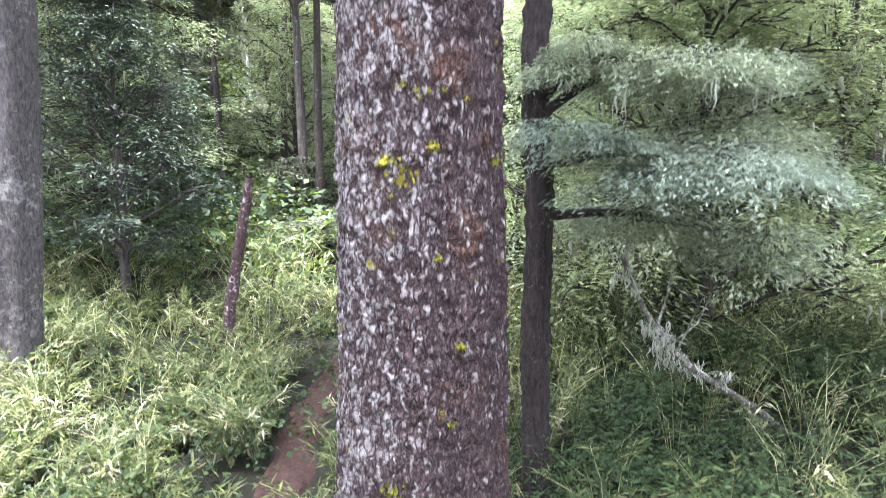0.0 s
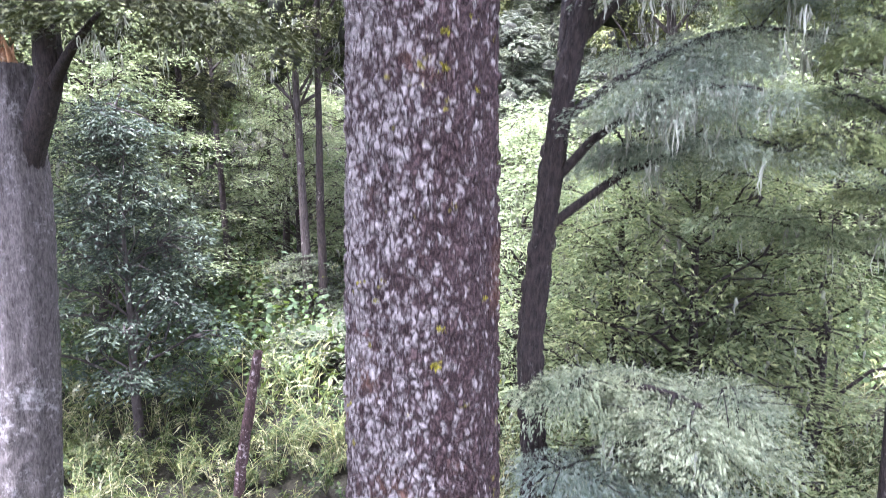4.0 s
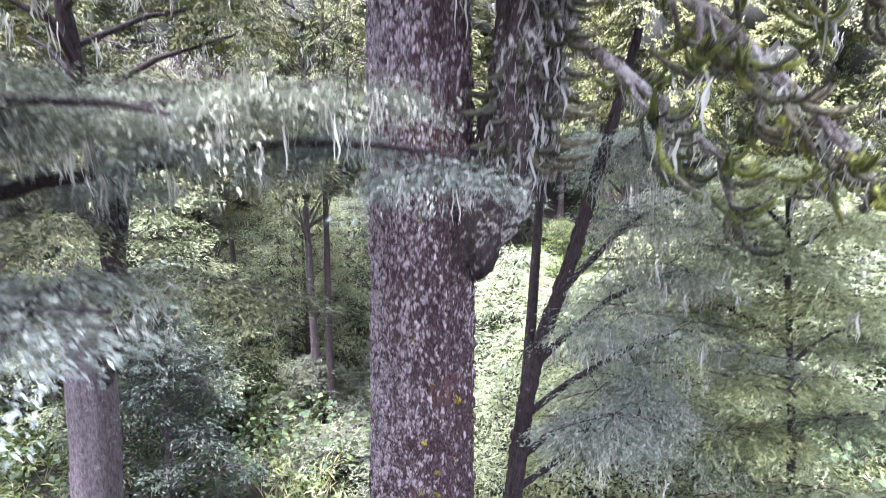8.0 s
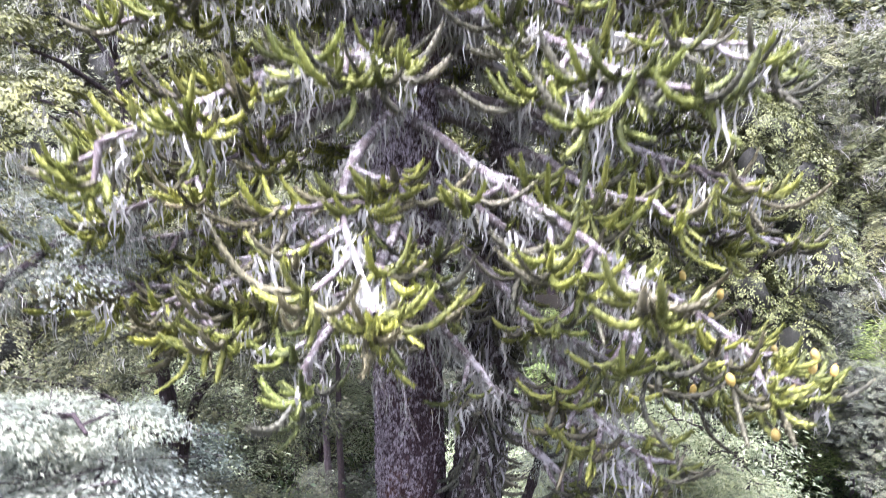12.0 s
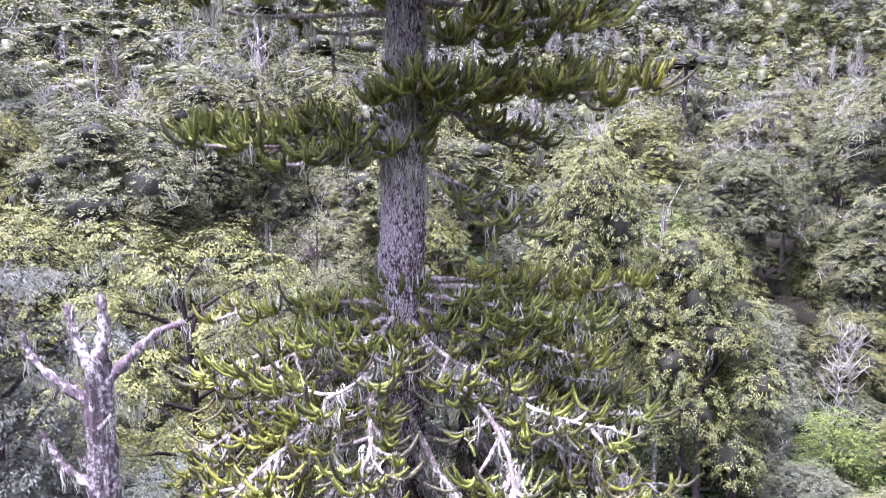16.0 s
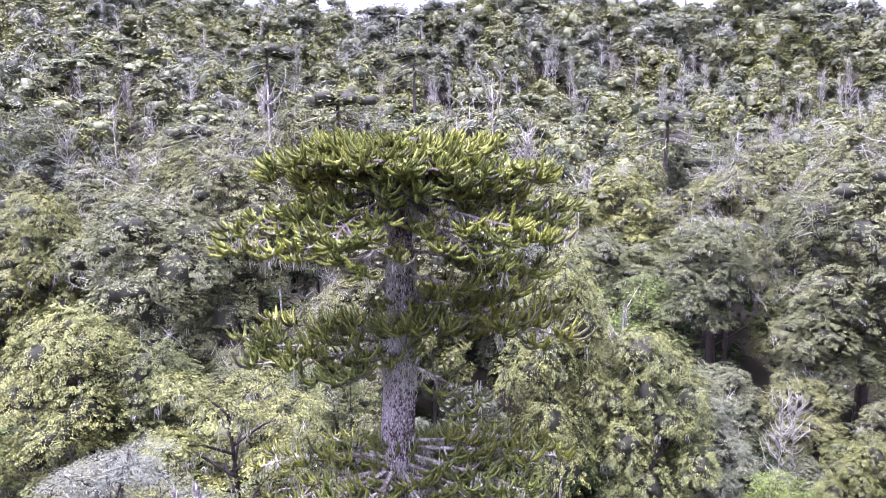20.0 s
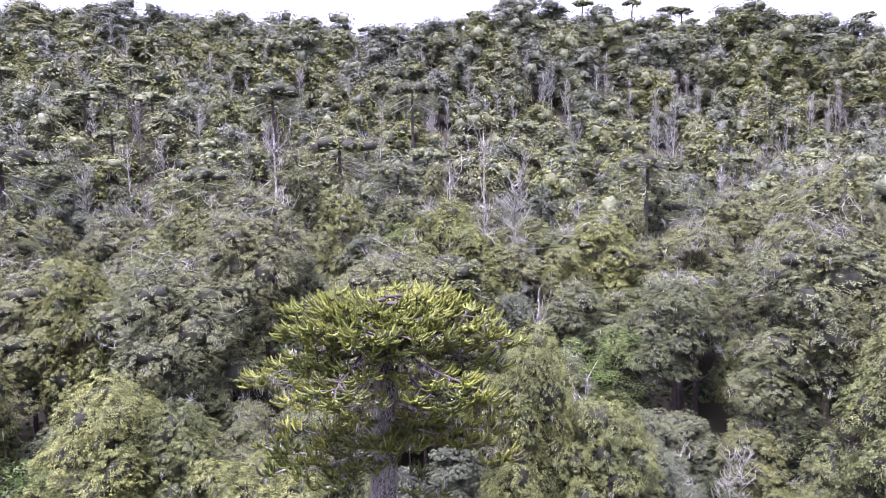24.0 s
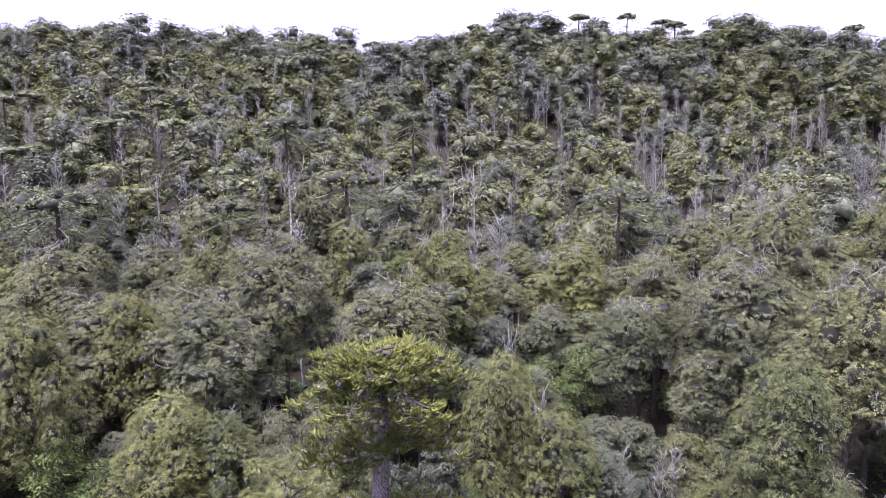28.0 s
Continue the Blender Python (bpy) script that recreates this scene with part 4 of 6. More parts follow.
def tiered(seed, height, base, radius, heads, sprays, per, leaf, trunk_r=0.24, beard=0.5, sides=8, dead=0.0, lobes=0.14, crest=0.0, twig=0.014, big=1.0):
    """An old southern beech: a bare lower stem and a broad uneven dome of rounded, layered lobes of foliage.
    dead: share of the lobes that are bare twigs; crest: how bleached the very top is."""
    rng = np.random.default_rng(seed)
    m = 12 if sides > 4 else 4
    zs = np.linspace(0, height * 0.92, m)
    p = np.c_[np.cumsum(rng.normal(0, 0.035 * height / 12, (m, 2)), 0), zs]
    trunk = Geo().add(*tube(p, trunk_r * (1 - 0.8 * (zs / height) ** 0.9) + trunk_r * 0.35 * np.exp(-zs / 0.35), sides))
    z0, z1 = base * height, height
    ph = rng.uniform(0, 6.28, 3)
    wood, lf, li = Geo(), Geo(), Geo()
    rise = (z1 - z0) * 0.74
    for k in range(heads):
        u = (k + rng.uniform(0.3, 0.7)) / heads
        az = k * 2.399 + rng.normal(0, 0.25)
        lob = 1 + lobes * (np.sin(2 * az + ph[0] + 2 * u) + 0.8 * np.sin(3 * az + ph[1] - 3 * u) + 0.5 * np.sin(5 * az + ph[2] + 5 * u))
        dz = -0.34 + 1.32 * u
        pr = radius * rng.uniform(0.30, 0.52) * big
        far = math.sqrt(max(0.0, 1 - min(1.0, dz) ** 2)) * (radius * lob - 0.7 * pr) * rng.uniform(0.85, 1.02)
        zt = z1 - rise + dz * (rise - 0.55 * pr) * rng.uniform(0.9, 1.03)
        c0 = np.array([np.interp(zt, zs, p[:, i]) for i in range(2)])
        out = np.array((math.cos(az), math.sin(az)))
        c = np.array((c0[0] + far * out[0], c0[1] + far * out[1], zt))
        hb = max(z0 * 0.75, zt - far * rng.uniform(0.35, 0.8) - 0.3)
        b = np.array([np.interp(hb, zs, p[:, i]) for i in range(3)])
        if sides > 4:
            s = np.linspace(0, 1, 4)[:, None]
            wood.add(*tube(b + (c - b) * s + rng.normal(0, 0.06 * (far + 0.3), (4, 3)) * np.sin(s * np.pi), (trunk_r * 0.25, trunk_r * 0.2, 0.03, 0.015), 4))
        elif k % 4 == 0:
            wood.add(*tube([b, c], (0.05, 0.02), 3))
        bare = rng.uniform() < dead or (u > 0.86 and rng.uniform() < crest)
        if bare:
            c = c + (0, 0, 0.5 * pr)
            for w in range(14 if sides > 4 else 7):
                o = c + rng.normal(0, 0.4, 3) * pr * (1, 1, 0.4)
                e = o + unit(rng.normal(0, 1, 3) + (0, 0, 0.9)) * pr * rng.uniform(0.5, 1.0)
                li.add(*tube([o, (o + e) / 2 + rng.normal(0, 0.10, 3), e], (twig, twig * 0.8, twig * 0.3), 3))
                for _ in range(5 if sides > 4 else 2):
                    f = o + (e - o) * rng.uniform(0.2, 0.95)
                    li.add(*tube([f, f + rng.normal(0, 0.2, 3) + (0, 0, 0.08)], (twig * 0.7, twig * 0.3), 3))
            if u < 0.86:
                continue
            c = c - (0, 0, 0.5 * pr)
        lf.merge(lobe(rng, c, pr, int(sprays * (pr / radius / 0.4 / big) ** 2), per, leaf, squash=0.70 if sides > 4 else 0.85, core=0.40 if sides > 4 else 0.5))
        nb = rng.poisson(beard * 2.5)
        if nb:
            d = rng.uniform(0, 6.28, nb)
            rim = c + np.stack([np.cos(d), np.sin(d), -0.25 + 0 * d], 1) * pr * rng.uniform(0.5, 1.0, nb)[:, None]
            li.add(*tufts(rng, rim, 0.38, 1.5))
    return trunk, [(wood, lf, li)]


def joined_tree(name, data, at, mats, label, category="tree", group="", turn=0.0):
    """A farther tree: trunk with limbs, crown and lichen."""
    t = thing(name, at, label, category, group)
    t.rotation_euler = (0, 0, turn)
    tr, lf, li = Geo().merge(data[0]), Geo(), Geo()
    for a, b, c in data[1]:
        tr.merge(a)
        lf.merge(b)
        li.merge(c)
    part("trunk", tr, mats[0], t)
    if lf.n:
        tagged(part("crown", lf, [mats[1], M_CORE_SHADE], t), kind="stuff")
    if li.n:
        tagged(part("lichen", li, mats[2], t, "pale hanging beard lichen"), kind="stuff")
    return t


def umbrella_pine(seed, height, radius, n, leaf, limbs=14, stubs=60):
    """A farther monkey-puzzle: straight stem, domed cap of dense shoots, pale limbs drooping under it."""
    rng = np.random.default_rng(seed)
    zs = np.linspace(0, height * 0.97, 9)
    p = np.c_[np.cumsum(rng.normal(0, 0.05, (9, 2)), 0), zs]
    trunk = Geo().add(*tube(p, np.linspace(0.33, 0.12, 9), 8))
    wood, lf, li = Geo(), Geo(), Geo()
    top = np.array((p[-1][0], p[-1][1], height))
    for k in range(15):
        d = radius * 0.74 * math.sqrt((k + 0.3) / 15)
        c = top + (d * math.cos(k * 2.4), d * math.sin(k * 2.4), -0.30 * radius - 0.34 * d * d / radius + rng.normal(0, 0.08))
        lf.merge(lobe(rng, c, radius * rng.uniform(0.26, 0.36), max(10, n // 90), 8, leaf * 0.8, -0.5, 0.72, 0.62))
    for k in range(limbs):
        az, rel = 360 * k / limbs + rng.normal(0, 14), (k % 3) / 2
        base = top - (0, 0, radius * (0.42 + 0.42 * rel) + rng.uniform(0, 0.3))
        path = branch_path(base, az, radius * rng.uniform(0.75, 1.05), 0.06, 0.42 + 0.1 * rel, 0.16, 8, 0.1, rng)
        li.add(*tube(path, np.linspace(0.06, 0.035, 8), 4))
        if stubs:
            lf.merge(head(rng, path[-1] - (0, 0, 0.1), radius * rng.uniform(0.2, 0.3), stubs, leaf, -0.5, 0.6, 0.0))
        for w in range(3):
            i = rng.integers(3, 8)
            li.add(*tube([path[i], path[i] + rng.normal(0, 0.25, 3) - (0, 0, 0.35)], (0.035, 0.012), 3))
    return trunk, [(wood, lf, li)]


def bare_crown(seed, height, radius, twigs, thick=0.035):
    """A leafless, lichen-whitened tree: a spray of many fine rising twigs round a forked stem."""
    rng = np.random.default_rng(seed)
    zs = np.linspace(0, height * 0.9, 7)
    p = np.c_[np.cumsum(rng.normal(0, 0.03 * height / 7, (7, 2)), 0), zs]
    trunk = Geo().add(*tube(p, np.linspace(thick * 3.6, thick, 7), 5))
    li = Geo()
    for k in range(twigs):
        h = height * rng.uniform(0.3, 0.92)
        b = np.array([np.interp(h, zs, p[:, i]) for i in range(3)])
        az, ln = rng.uniform(0, 6.28), radius * rng.uniform(0.35, 1.0) * (1.1 - 0.5 * h / height)
        e = b + (ln * math.cos(az), ln * math.sin(az), ln * rng.uniform(0.35, 1.5))
        m = (b + e) / 2 + rng.normal(0, 0.12 * ln, 3) - (0, 0, 0.12 * ln)
        li.add(*tube([b, m, e], (thick * 1.3, thick, thick * 0.3), 3))
        for w in range(3):
            f = m + (e - m) * rng.uniform(0, 0.7)
            li.add(*tube([f, f + rng.normal(0, 0.33, 3) * ln + (0, 0, 0.25 * ln)], (thick * 0.7, thick * 0.25), 3))
    return trunk, [(Geo(), Geo(), li)]


def dead_tree(seed, height, r, limbs=7, reach=1.6, beard=20, broken=True, cheap=False):
    """A grey standing dead tree with forked bare limbs."""
    rng = np.random.default_rng(seed)
    zs = np.linspace(0, height, 12)
    p = np.c_[np.cumsum(rng.normal(0, 0.03 * height / 8, (12, 2)), 0), zs]
    trunk = Geo().add(*tube(p, np.linspace(r, r * (0.5 if broken else 0.12), 12), 8))
    tip = p[-1]
    for q in range(4):
        d = rng.normal(0, r * 0.4, 3)
        trunk.add(*tube([tip + d * (1, 1, 0) - (0, 0, 0.1), tip + d * (1.2, 1.2, 0) + (0, 0, rng.uniform(0.15, 0.5))], (r * 0.3, 0.01), 4))
    out = []
    for k in range(limbs):
        h = rng.uniform(0.4, 0.97) * height
        b = np.array([np.interp(h, zs, p[:, i]) for i in range(3)])
        az, ln, s = rng.uniform(0, 6.28), reach * rng.uniform(0.4, 1.1), np.linspace(0, 1, 6)
        path = b + np.stack([ln * s * np.cos(az), ln * s * np.sin(az), ln * (0.2 * s + rng.uniform(0.2, 0.9) * (2.2 if cheap else 1) * s ** 2)], 1) + rng.normal(0, 0.04 * ln, (6, 3)) * s[:, None]
        wood, li = Geo(), Geo()
        wood.add(*(tube(path[::5], (r * 0.4, 0.02), 3) if cheap else tube(path, np.linspace(r * 0.4, 0.015, 6), 5)))
        for w in range(4):
            i = rng.integers(2, 6)
            e = path[i] + rng.normal(0, 1, 3) * 0.3 * ln + (0, 0, (0.7 if cheap else 0.25) * ln)
            wood.add(*(tube([path[i], e], (0.03, 0.01), 3) if cheap else tube([path[i], (path[i] + e) / 2 + rng.normal(0, 0.05, 3), e], (r * 0.16 + 0.008, 0.014, 0.005), 4)))
        if beard:
            li.add(*strands(rng, path[rng.integers(1, 6, beard)] + rng.normal(0, 0.04, (beard, 3)), 0.25, 0.5))
        out.append((wood, Geo(), li))
    return trunk, out


def gz(x, y):
    return float(ground_z(x, y))


# ---- trees close to the path of the camera ----
def build_left_tree():
    """Grey trunk with a broken, splintered top and one dark living limb."""
    rng = np.random.default_rng(5)
    x0, y0 = -5.45, 8.05
    t = thing("broken_beech", (x0, y0, gz(x0, y0) - 0.1), "grey beech trunk, top broken off and splintered", "tree")
    p = smoothed([(0, 0, -0.1), (0.08, 0, 1), (0.26, 0, 3), (0.38, 0, 5), (0.38, 0, 6.0), (0.34, 0, 6.7)], 120)
    v, f = plated(p, np.interp(p[:, 2], (-0.1, 0.3, 1, 4, 6, 7.2), (0.62, 0.46, 0.37, 0.34, 0.32, 0.30)), 60, (0.05, 0.26), 0.024, 9)
    part("trunk", Geo().add(v, f), M_GREYBARK, t, "smooth grey furrowed trunk")
    for k in range(26):
        a, rr = rng.uniform(0, 6.28), rng.uniform(0.05, 0.28)
        b = np.array((0.34 + rr * np.cos(a), rr * np.sin(a), 6.62))
        part("splinter", Geo().add(*tube([b, b + (rng.normal(0, 0.03), rng.normal(0, 0.03), 0.15), b + (rng.normal(0, 0.08), rng.normal(0, 0.08), rng.uniform(0.2, 0.55))], (0.045, 0.035, 0.004), 4)), M_RUST, t, "orange-brown splinter of the break")
    limb = smoothed([(0.36, 0.0, 4.8), (0.46, -0.03, 5.4), (0.72, -0.1, 6.0), (0.98, -0.15, 6.5), (1.0, -0.2, 7.6), (1.4, -0.3, 8.8), (2.1, -0.4, 9.5)], 40)
    lb = part("limb", Geo().add(*tube(limb, np.linspace(0.20, 0.05, 40), 10)), M_DARKBARK, t, "dark mossy living limb")
    lb2 = smoothed([(0.95, -0.15, 6.4), (1.4, -0.5, 6.8), (2.0, -1.0, 7.1)], 12)
    part("limb", Geo().add(*tube(lb2, np.linspace(0.09, 0.02, 12), 6)), M_DARKBARK, t)
    lb3 = smoothed([(1.0, -0.2, 7.6), (-0.0, -0.6, 9.0), (-1.4, -0.9, 9.4)], 12)
    part("limb", Geo().add(*tube(lb3, np.linspace(0.10, 0.02, 12), 6)), M_DARKBARK, t)
    lf, li = Geo(), Geo()
    for c, r in (((1.1, -0.5, 7.15), 0.9), ((2.0, -1.0, 7.2), 0.9), ((2.9, -1.0, 7.0), 0.8), ((0.2, -0.6, 7.9), 0.9), ((1.2, -0.4, 8.7), 1.0), ((2.4, -0.5, 9.4), 1.0), ((-1.2, -0.8, 9.3), 1.1), ((-0.4, -0.7, 9.9), 1.0), ((0.7, -0.4, 9.8), 1.1), ((3.2, -0.6, 8.6), 0.8), ((-0.9, -0.7, 7.8), 0.9)):
        lf.add(*sprigs(rng, (c[0] + 0.3, c[1], c[2]), r, 1900, 0.10))
        li.add(*tufts(rng, pad(rng, (c[0], c[1], c[2] - 0.1), r, 5, 0.1), 0.25))
    stem = smoothed([(0.98, -0.15, 6.5), (1.05, -0.5, 8.5), (0.9, -0.9, 11.0), (1.0, -1.2, 13.0), (0.8, -1.1, 15.2)], 40)
    st = part("stem", Geo().add(*tube(stem, np.linspace(0.16, 0.03, 40) * (1 + 0.12 * np.sin(np.arange(40) * 1.9)), 9)), M_DARKBARK, t, "dark mossy living stem")
    up = Geo()
    for k in range(26):
        zc = 10.2 + 5.6 * (k + 0.5) / 26
        rr = 2.3 * math.sqrt(max(0.05, 1 - ((zc - 12.2) / 4.0) ** 2)) * rng.uniform(0.55, 1.0)
        a0 = k * 2.4
        o = np.array([np.interp(zc - 0.8, stem[:, 2], stem[:, i]) for i in range(3)])
        c = o + (rr * math.cos(a0), rr * math.sin(a0), 0.8)
        part("limb", Geo().add(*tube([o, (o + c) / 2 + (0, 0, 0.12), c], (0.05, 0.035, 0.015), 5)), M_DARKBARK, st)
        up.merge(lobe(rng, c, rng.uniform(0.6, 0.95), 130, 10, 0.085, -0.5, 0.6))
        li.add(*tufts(rng, pad(rng, c - (0, 0, 0.3), 0.8, 9, 0.1), 0.3, 1.3))
    tagged(part("crown", up, M_OLIVE, st, "olive-green uneven living crown"), kind="stuff")
    tagged(part("foliage", lf, M_GREEN, lb, "flat sprays of small green leaves"), kind="stuff")
    tagged(part("lichen", li, M_LICHEN, lb, "pale hanging beard lichen"), kind="stuff")


def spray_limb(tree, rng, a, b, bend, n_pads, pad_r, n_leaf, leaf, leaf_mat_, beard, wood=M_DARKBARK, r0=0.05, beard_len=0.3):
    """A limb from a to b with flat sprays of leaves along its outer part."""
    a, b = np.array(a, float), np.array(b, float)
    s = np.linspace(0, 1, 10)[:, None]
    path = a + (b - a) * s + np.array((0, 0, bend)) * np.sin(s * np.pi) + rng.normal(0, 0.03, (10, 3)) * s
    w = Geo().add(*tube(path, np.linspace(r0, 0.012, 10), 6))
    lf, li, fine = Geo(), Geo(), Geo()
    side = unit(np.cross(b - a, (0, 0, 1.0)))
    for k in range(n_pads):
        u = (0.25 + 0.75 * (k + 0.5) / n_pads) * 9
        i = min(8, int(u))
        o = path[i] + (path[i + 1] - path[i]) * (u - i)
        c = o + side * rng.choice((-1, 1)) * rng.uniform(0.1, 0.9) * pad_r + (0, 0, rng.normal(0.02, 0.09))
        fine.add(*tube([o, (o + c) / 2 + (0, 0, 0.03), c], (0.015, 0.01, 0.005), 4))
        for m in range(6):
            e = c + rng.normal(0, 1, 3) * (0.5 * pad_r, 0.5 * pad_r, 0.05)
            fine.add(*tube([c, (c + e) / 2 + (0, 0, 0.02), e], (0.006, 0.005, 0.003), 3))
        lf.add(*sprigs(rng, c, pad_r * rng.uniform(0.7, 1.15), n_leaf, leaf))
        if beard:
            pts = pad(rng, c - (0, 0, 0.05), pad_r * 0.8, rng.poisson(beard), 0.08)
            if len(pts):
                li.add(*tufts(rng, pts, beard_len))
    limb = part("limb", w, wood, tree)
    tagged(part("twig_spray", fine, wood, limb), kind="stuff")
    tagged(part("foliage", lf, leaf_mat_, limb, "flat sprays of small leaves"), kind="stuff")
    if li.n:
        tagged(part("lichen", li, M_LICHEN, limb, "pale hanging beard lichen"), kind="stuff")


def build_snag_tree():
    """The bearded beech beside the old tree: living sprays below, a bleached dead top."""
    rng = np.random.default_rng(21)
    x0, y0 = -3.85, 1.9
    z0 = gz(x0, y0)
    t = thing("bearded_beech", (x0, y0, z0), "lichen-hung beech with bleached dead forked top", "tree")
    o = np.array((x0, y0, z0))
    p = smoothed([(0, 0, -0.1), (0.0, 0, 3), (-0.1, 0.1, 7), (0.05, -0.1, 11), (0.22, -0.22, 13.5), (0.28, -0.25, 14.7 - z0)], 90)
    v, f = plated(p, np.interp(p[:, 2], (-0.1, 0.5, 6, 12, 15), (0.4, 0.3, 0.24, 0.18, 0.13)), 40, (0.07, 0.25), 0.045, 4)
    part("trunk", Geo().add(v, f), M_SNAG, t, "bleached flaking trunk")
    top = np.array((0.27, -0.25, 14.6 - z0))
    for pts, r in ((((0, 0, -0.1), (-0.22, 0, 0.35), (-0.32, 0.05, 0.8)), 0.09), (((0, 0, 0), (0.12, 0.05, 0.5), (0.10, 0.05, 0.95)), 0.10), (((0.05, 0, -0.2), (0.45, 0.1, 0.2), (0.8, 0.1, 0.5), (1.1, 0.1, 0.55)), 0.085),
                   (((-0.05, 0, -0.5), (-0.45, -0.1, -0.1), (-0.75, -0.1, 0.2), (-0.8, -0.1, 0.5)), 0.07), (((0, 0, -1.6), (-0.5, 0, -1.3), (-0.75, 0, -0.8)), 0.07), (((0, 0, -2.2), (0.3, 0, -1.9), (0.45, -0.05, -1.7)), 0.06)):
        path = smoothed(np.array(pts) + top, 14)
        st = part("limb", Geo().add(*tube(path, np.linspace(r, r * 0.45, 14) * (1 + 0.28 * np.sin(np.arange(14) * 2.1 + r * 90)), 7)), M_SNAG, t, "bleached broken dead limb")
        part("lichen", Geo().add(*tufts(rng, path[rng.integers(3, 14, 16)] + rng.normal(0, 0.03, (16, 3)), 0.22)), M_LICHEN, st, "pale hanging beard lichen")
    # short broken stubs all the way down the dead top
    for k in range(13):
        zb = 14.5 - z0 - 0.32 * k + rng.normal(0, 0.05)
        c = np.array([np.interp(zb, p[:, 2], p[:, i]) for i in range(3)])
        az, ln = k * 2.4 + rng.normal(0, 0.5), rng.uniform(0.25, 0.7)
        pts = c + np.array([(0.08 * math.cos(az), 0.08 * math.sin(az), 0), (0.5 * ln * math.cos(az), 0.5 * ln * math.sin(az), rng.uniform(-0.05, 0.2)), (ln * math.cos(az + 0.4), ln * math.sin(az + 0.4), rng.uniform(0.0, 0.4))])
        path = smoothed(pts, 8)
        st = part("stub", Geo().add(*tube(path, np.linspace(0.055, 0.022, 8) * rng.uniform(0.7, 1.3, 8), 6)), M_SNAG, t, "short broken limb stub")
        tagged(part("lichen", Geo().add(*tufts(rng, path[rng.integers(2, 8, 6)], 0.18)), M_LICHEN, st, "pale hanging beard lichen"), kind="stuff")
    sprays = (((-0.2, 2.4, 9.0), 0.3, 7, 0.55, 8.3), ((0.15, 2.6, 8.75), 0.35, 7, 0.5, 7.9), ((-1.1, 1.6, 9.0), 0.25, 6, 0.6, 8.4), ((-1.2, 1.2, 8.2), 0.2, 6, 0.55, 7.5), ((-2.0, 0.6, 8.7), 0.2, 6, 0.6, 8.2),
              ((-1.9, 0.5, 11.2), 0.1, 8, 0.5, 10.6), ((-1.7, 0.4, 10.8), 0.1, 8, 0.55, 10.1), ((-1.6, 0.5, 10.35), 0.1, 8, 0.6, 9.7), ((-2.4, 0.3, 10.6), 0.1, 8, 0.6, 9.6), ((-1.7, 0.7, 9.9), 0.1, 8, 0.6, 9.1), ((-2.5, 0.0, 9.4), 0.1, 6, 0.55, 8.8), ((-4.6, 3.6, 11.2), 0.2, 6, 0.8, 10.2),
              ((-5.5, 2.2, 12.2), 0.2, 6, 0.8, 11.2), ((-2.9, 3.9, 12.3), 0.25, 6, 0.7, 11.4), ((-5.0, 0.9, 10.9), 0.2, 6, 0.8, 10.0), ((-5.4, 3.2, 13.0), 0.2, 6, 0.7, 12.2), ((-2.7, 2.4, 8.0), 0.15, 6, 0.7, 7.2), ((-3.3, 3.6, 9.3), 0.2, 6, 0.8, 8.5))
    for k in range(22):
        zc = 11.6 + 4.4 * (k + 0.5) / 22
        rr = 1.9 * math.sqrt(max(0.06, 1 - ((zc - 13.2) / 3.2) ** 2)) * rng.uniform(0.5, 1.0)
        c = np.array((-5.5 + rr * math.cos(k * 2.4), 2.3 + rr * math.sin(k * 2.4), zc)) - o
        a = np.array((-5.2, 2.2, zc - 0.9)) - o
        spray_limb(t, rng, a, c, 0.1, 3, 0.62, 1100, 0.062, M_GREYLEAF, 2.0, M_DARKBARK, 0.04, 0.2)
    bole = smoothed(np.array([(-3.87, 1.95, 5.5), (-4.6, 2.1, 8.0), (-5.2, 2.2, 11.0), (-5.3, 2.25, 13.5), (-5.4, 2.3, 15.6)]) - o, 30)
    part("limb", Geo().add(*tube(bole, np.linspace(0.15, 0.03, 30), 8)), M_DARKBARK, t, "dark living limb")
    for tip, bend, n, pr, zb in sprays:
        a = np.array([np.interp(zb - z0, p[:, 2], p[:, i]) for i in range(3)])
        spray_limb(t, rng, a, np.array(tip) - o, bend, n, pr, 2100, 0.046, M_SILVER, 5 if tip[1] > 1.1 else 1.5, M_DARKBARK, 0.06, 0.17)


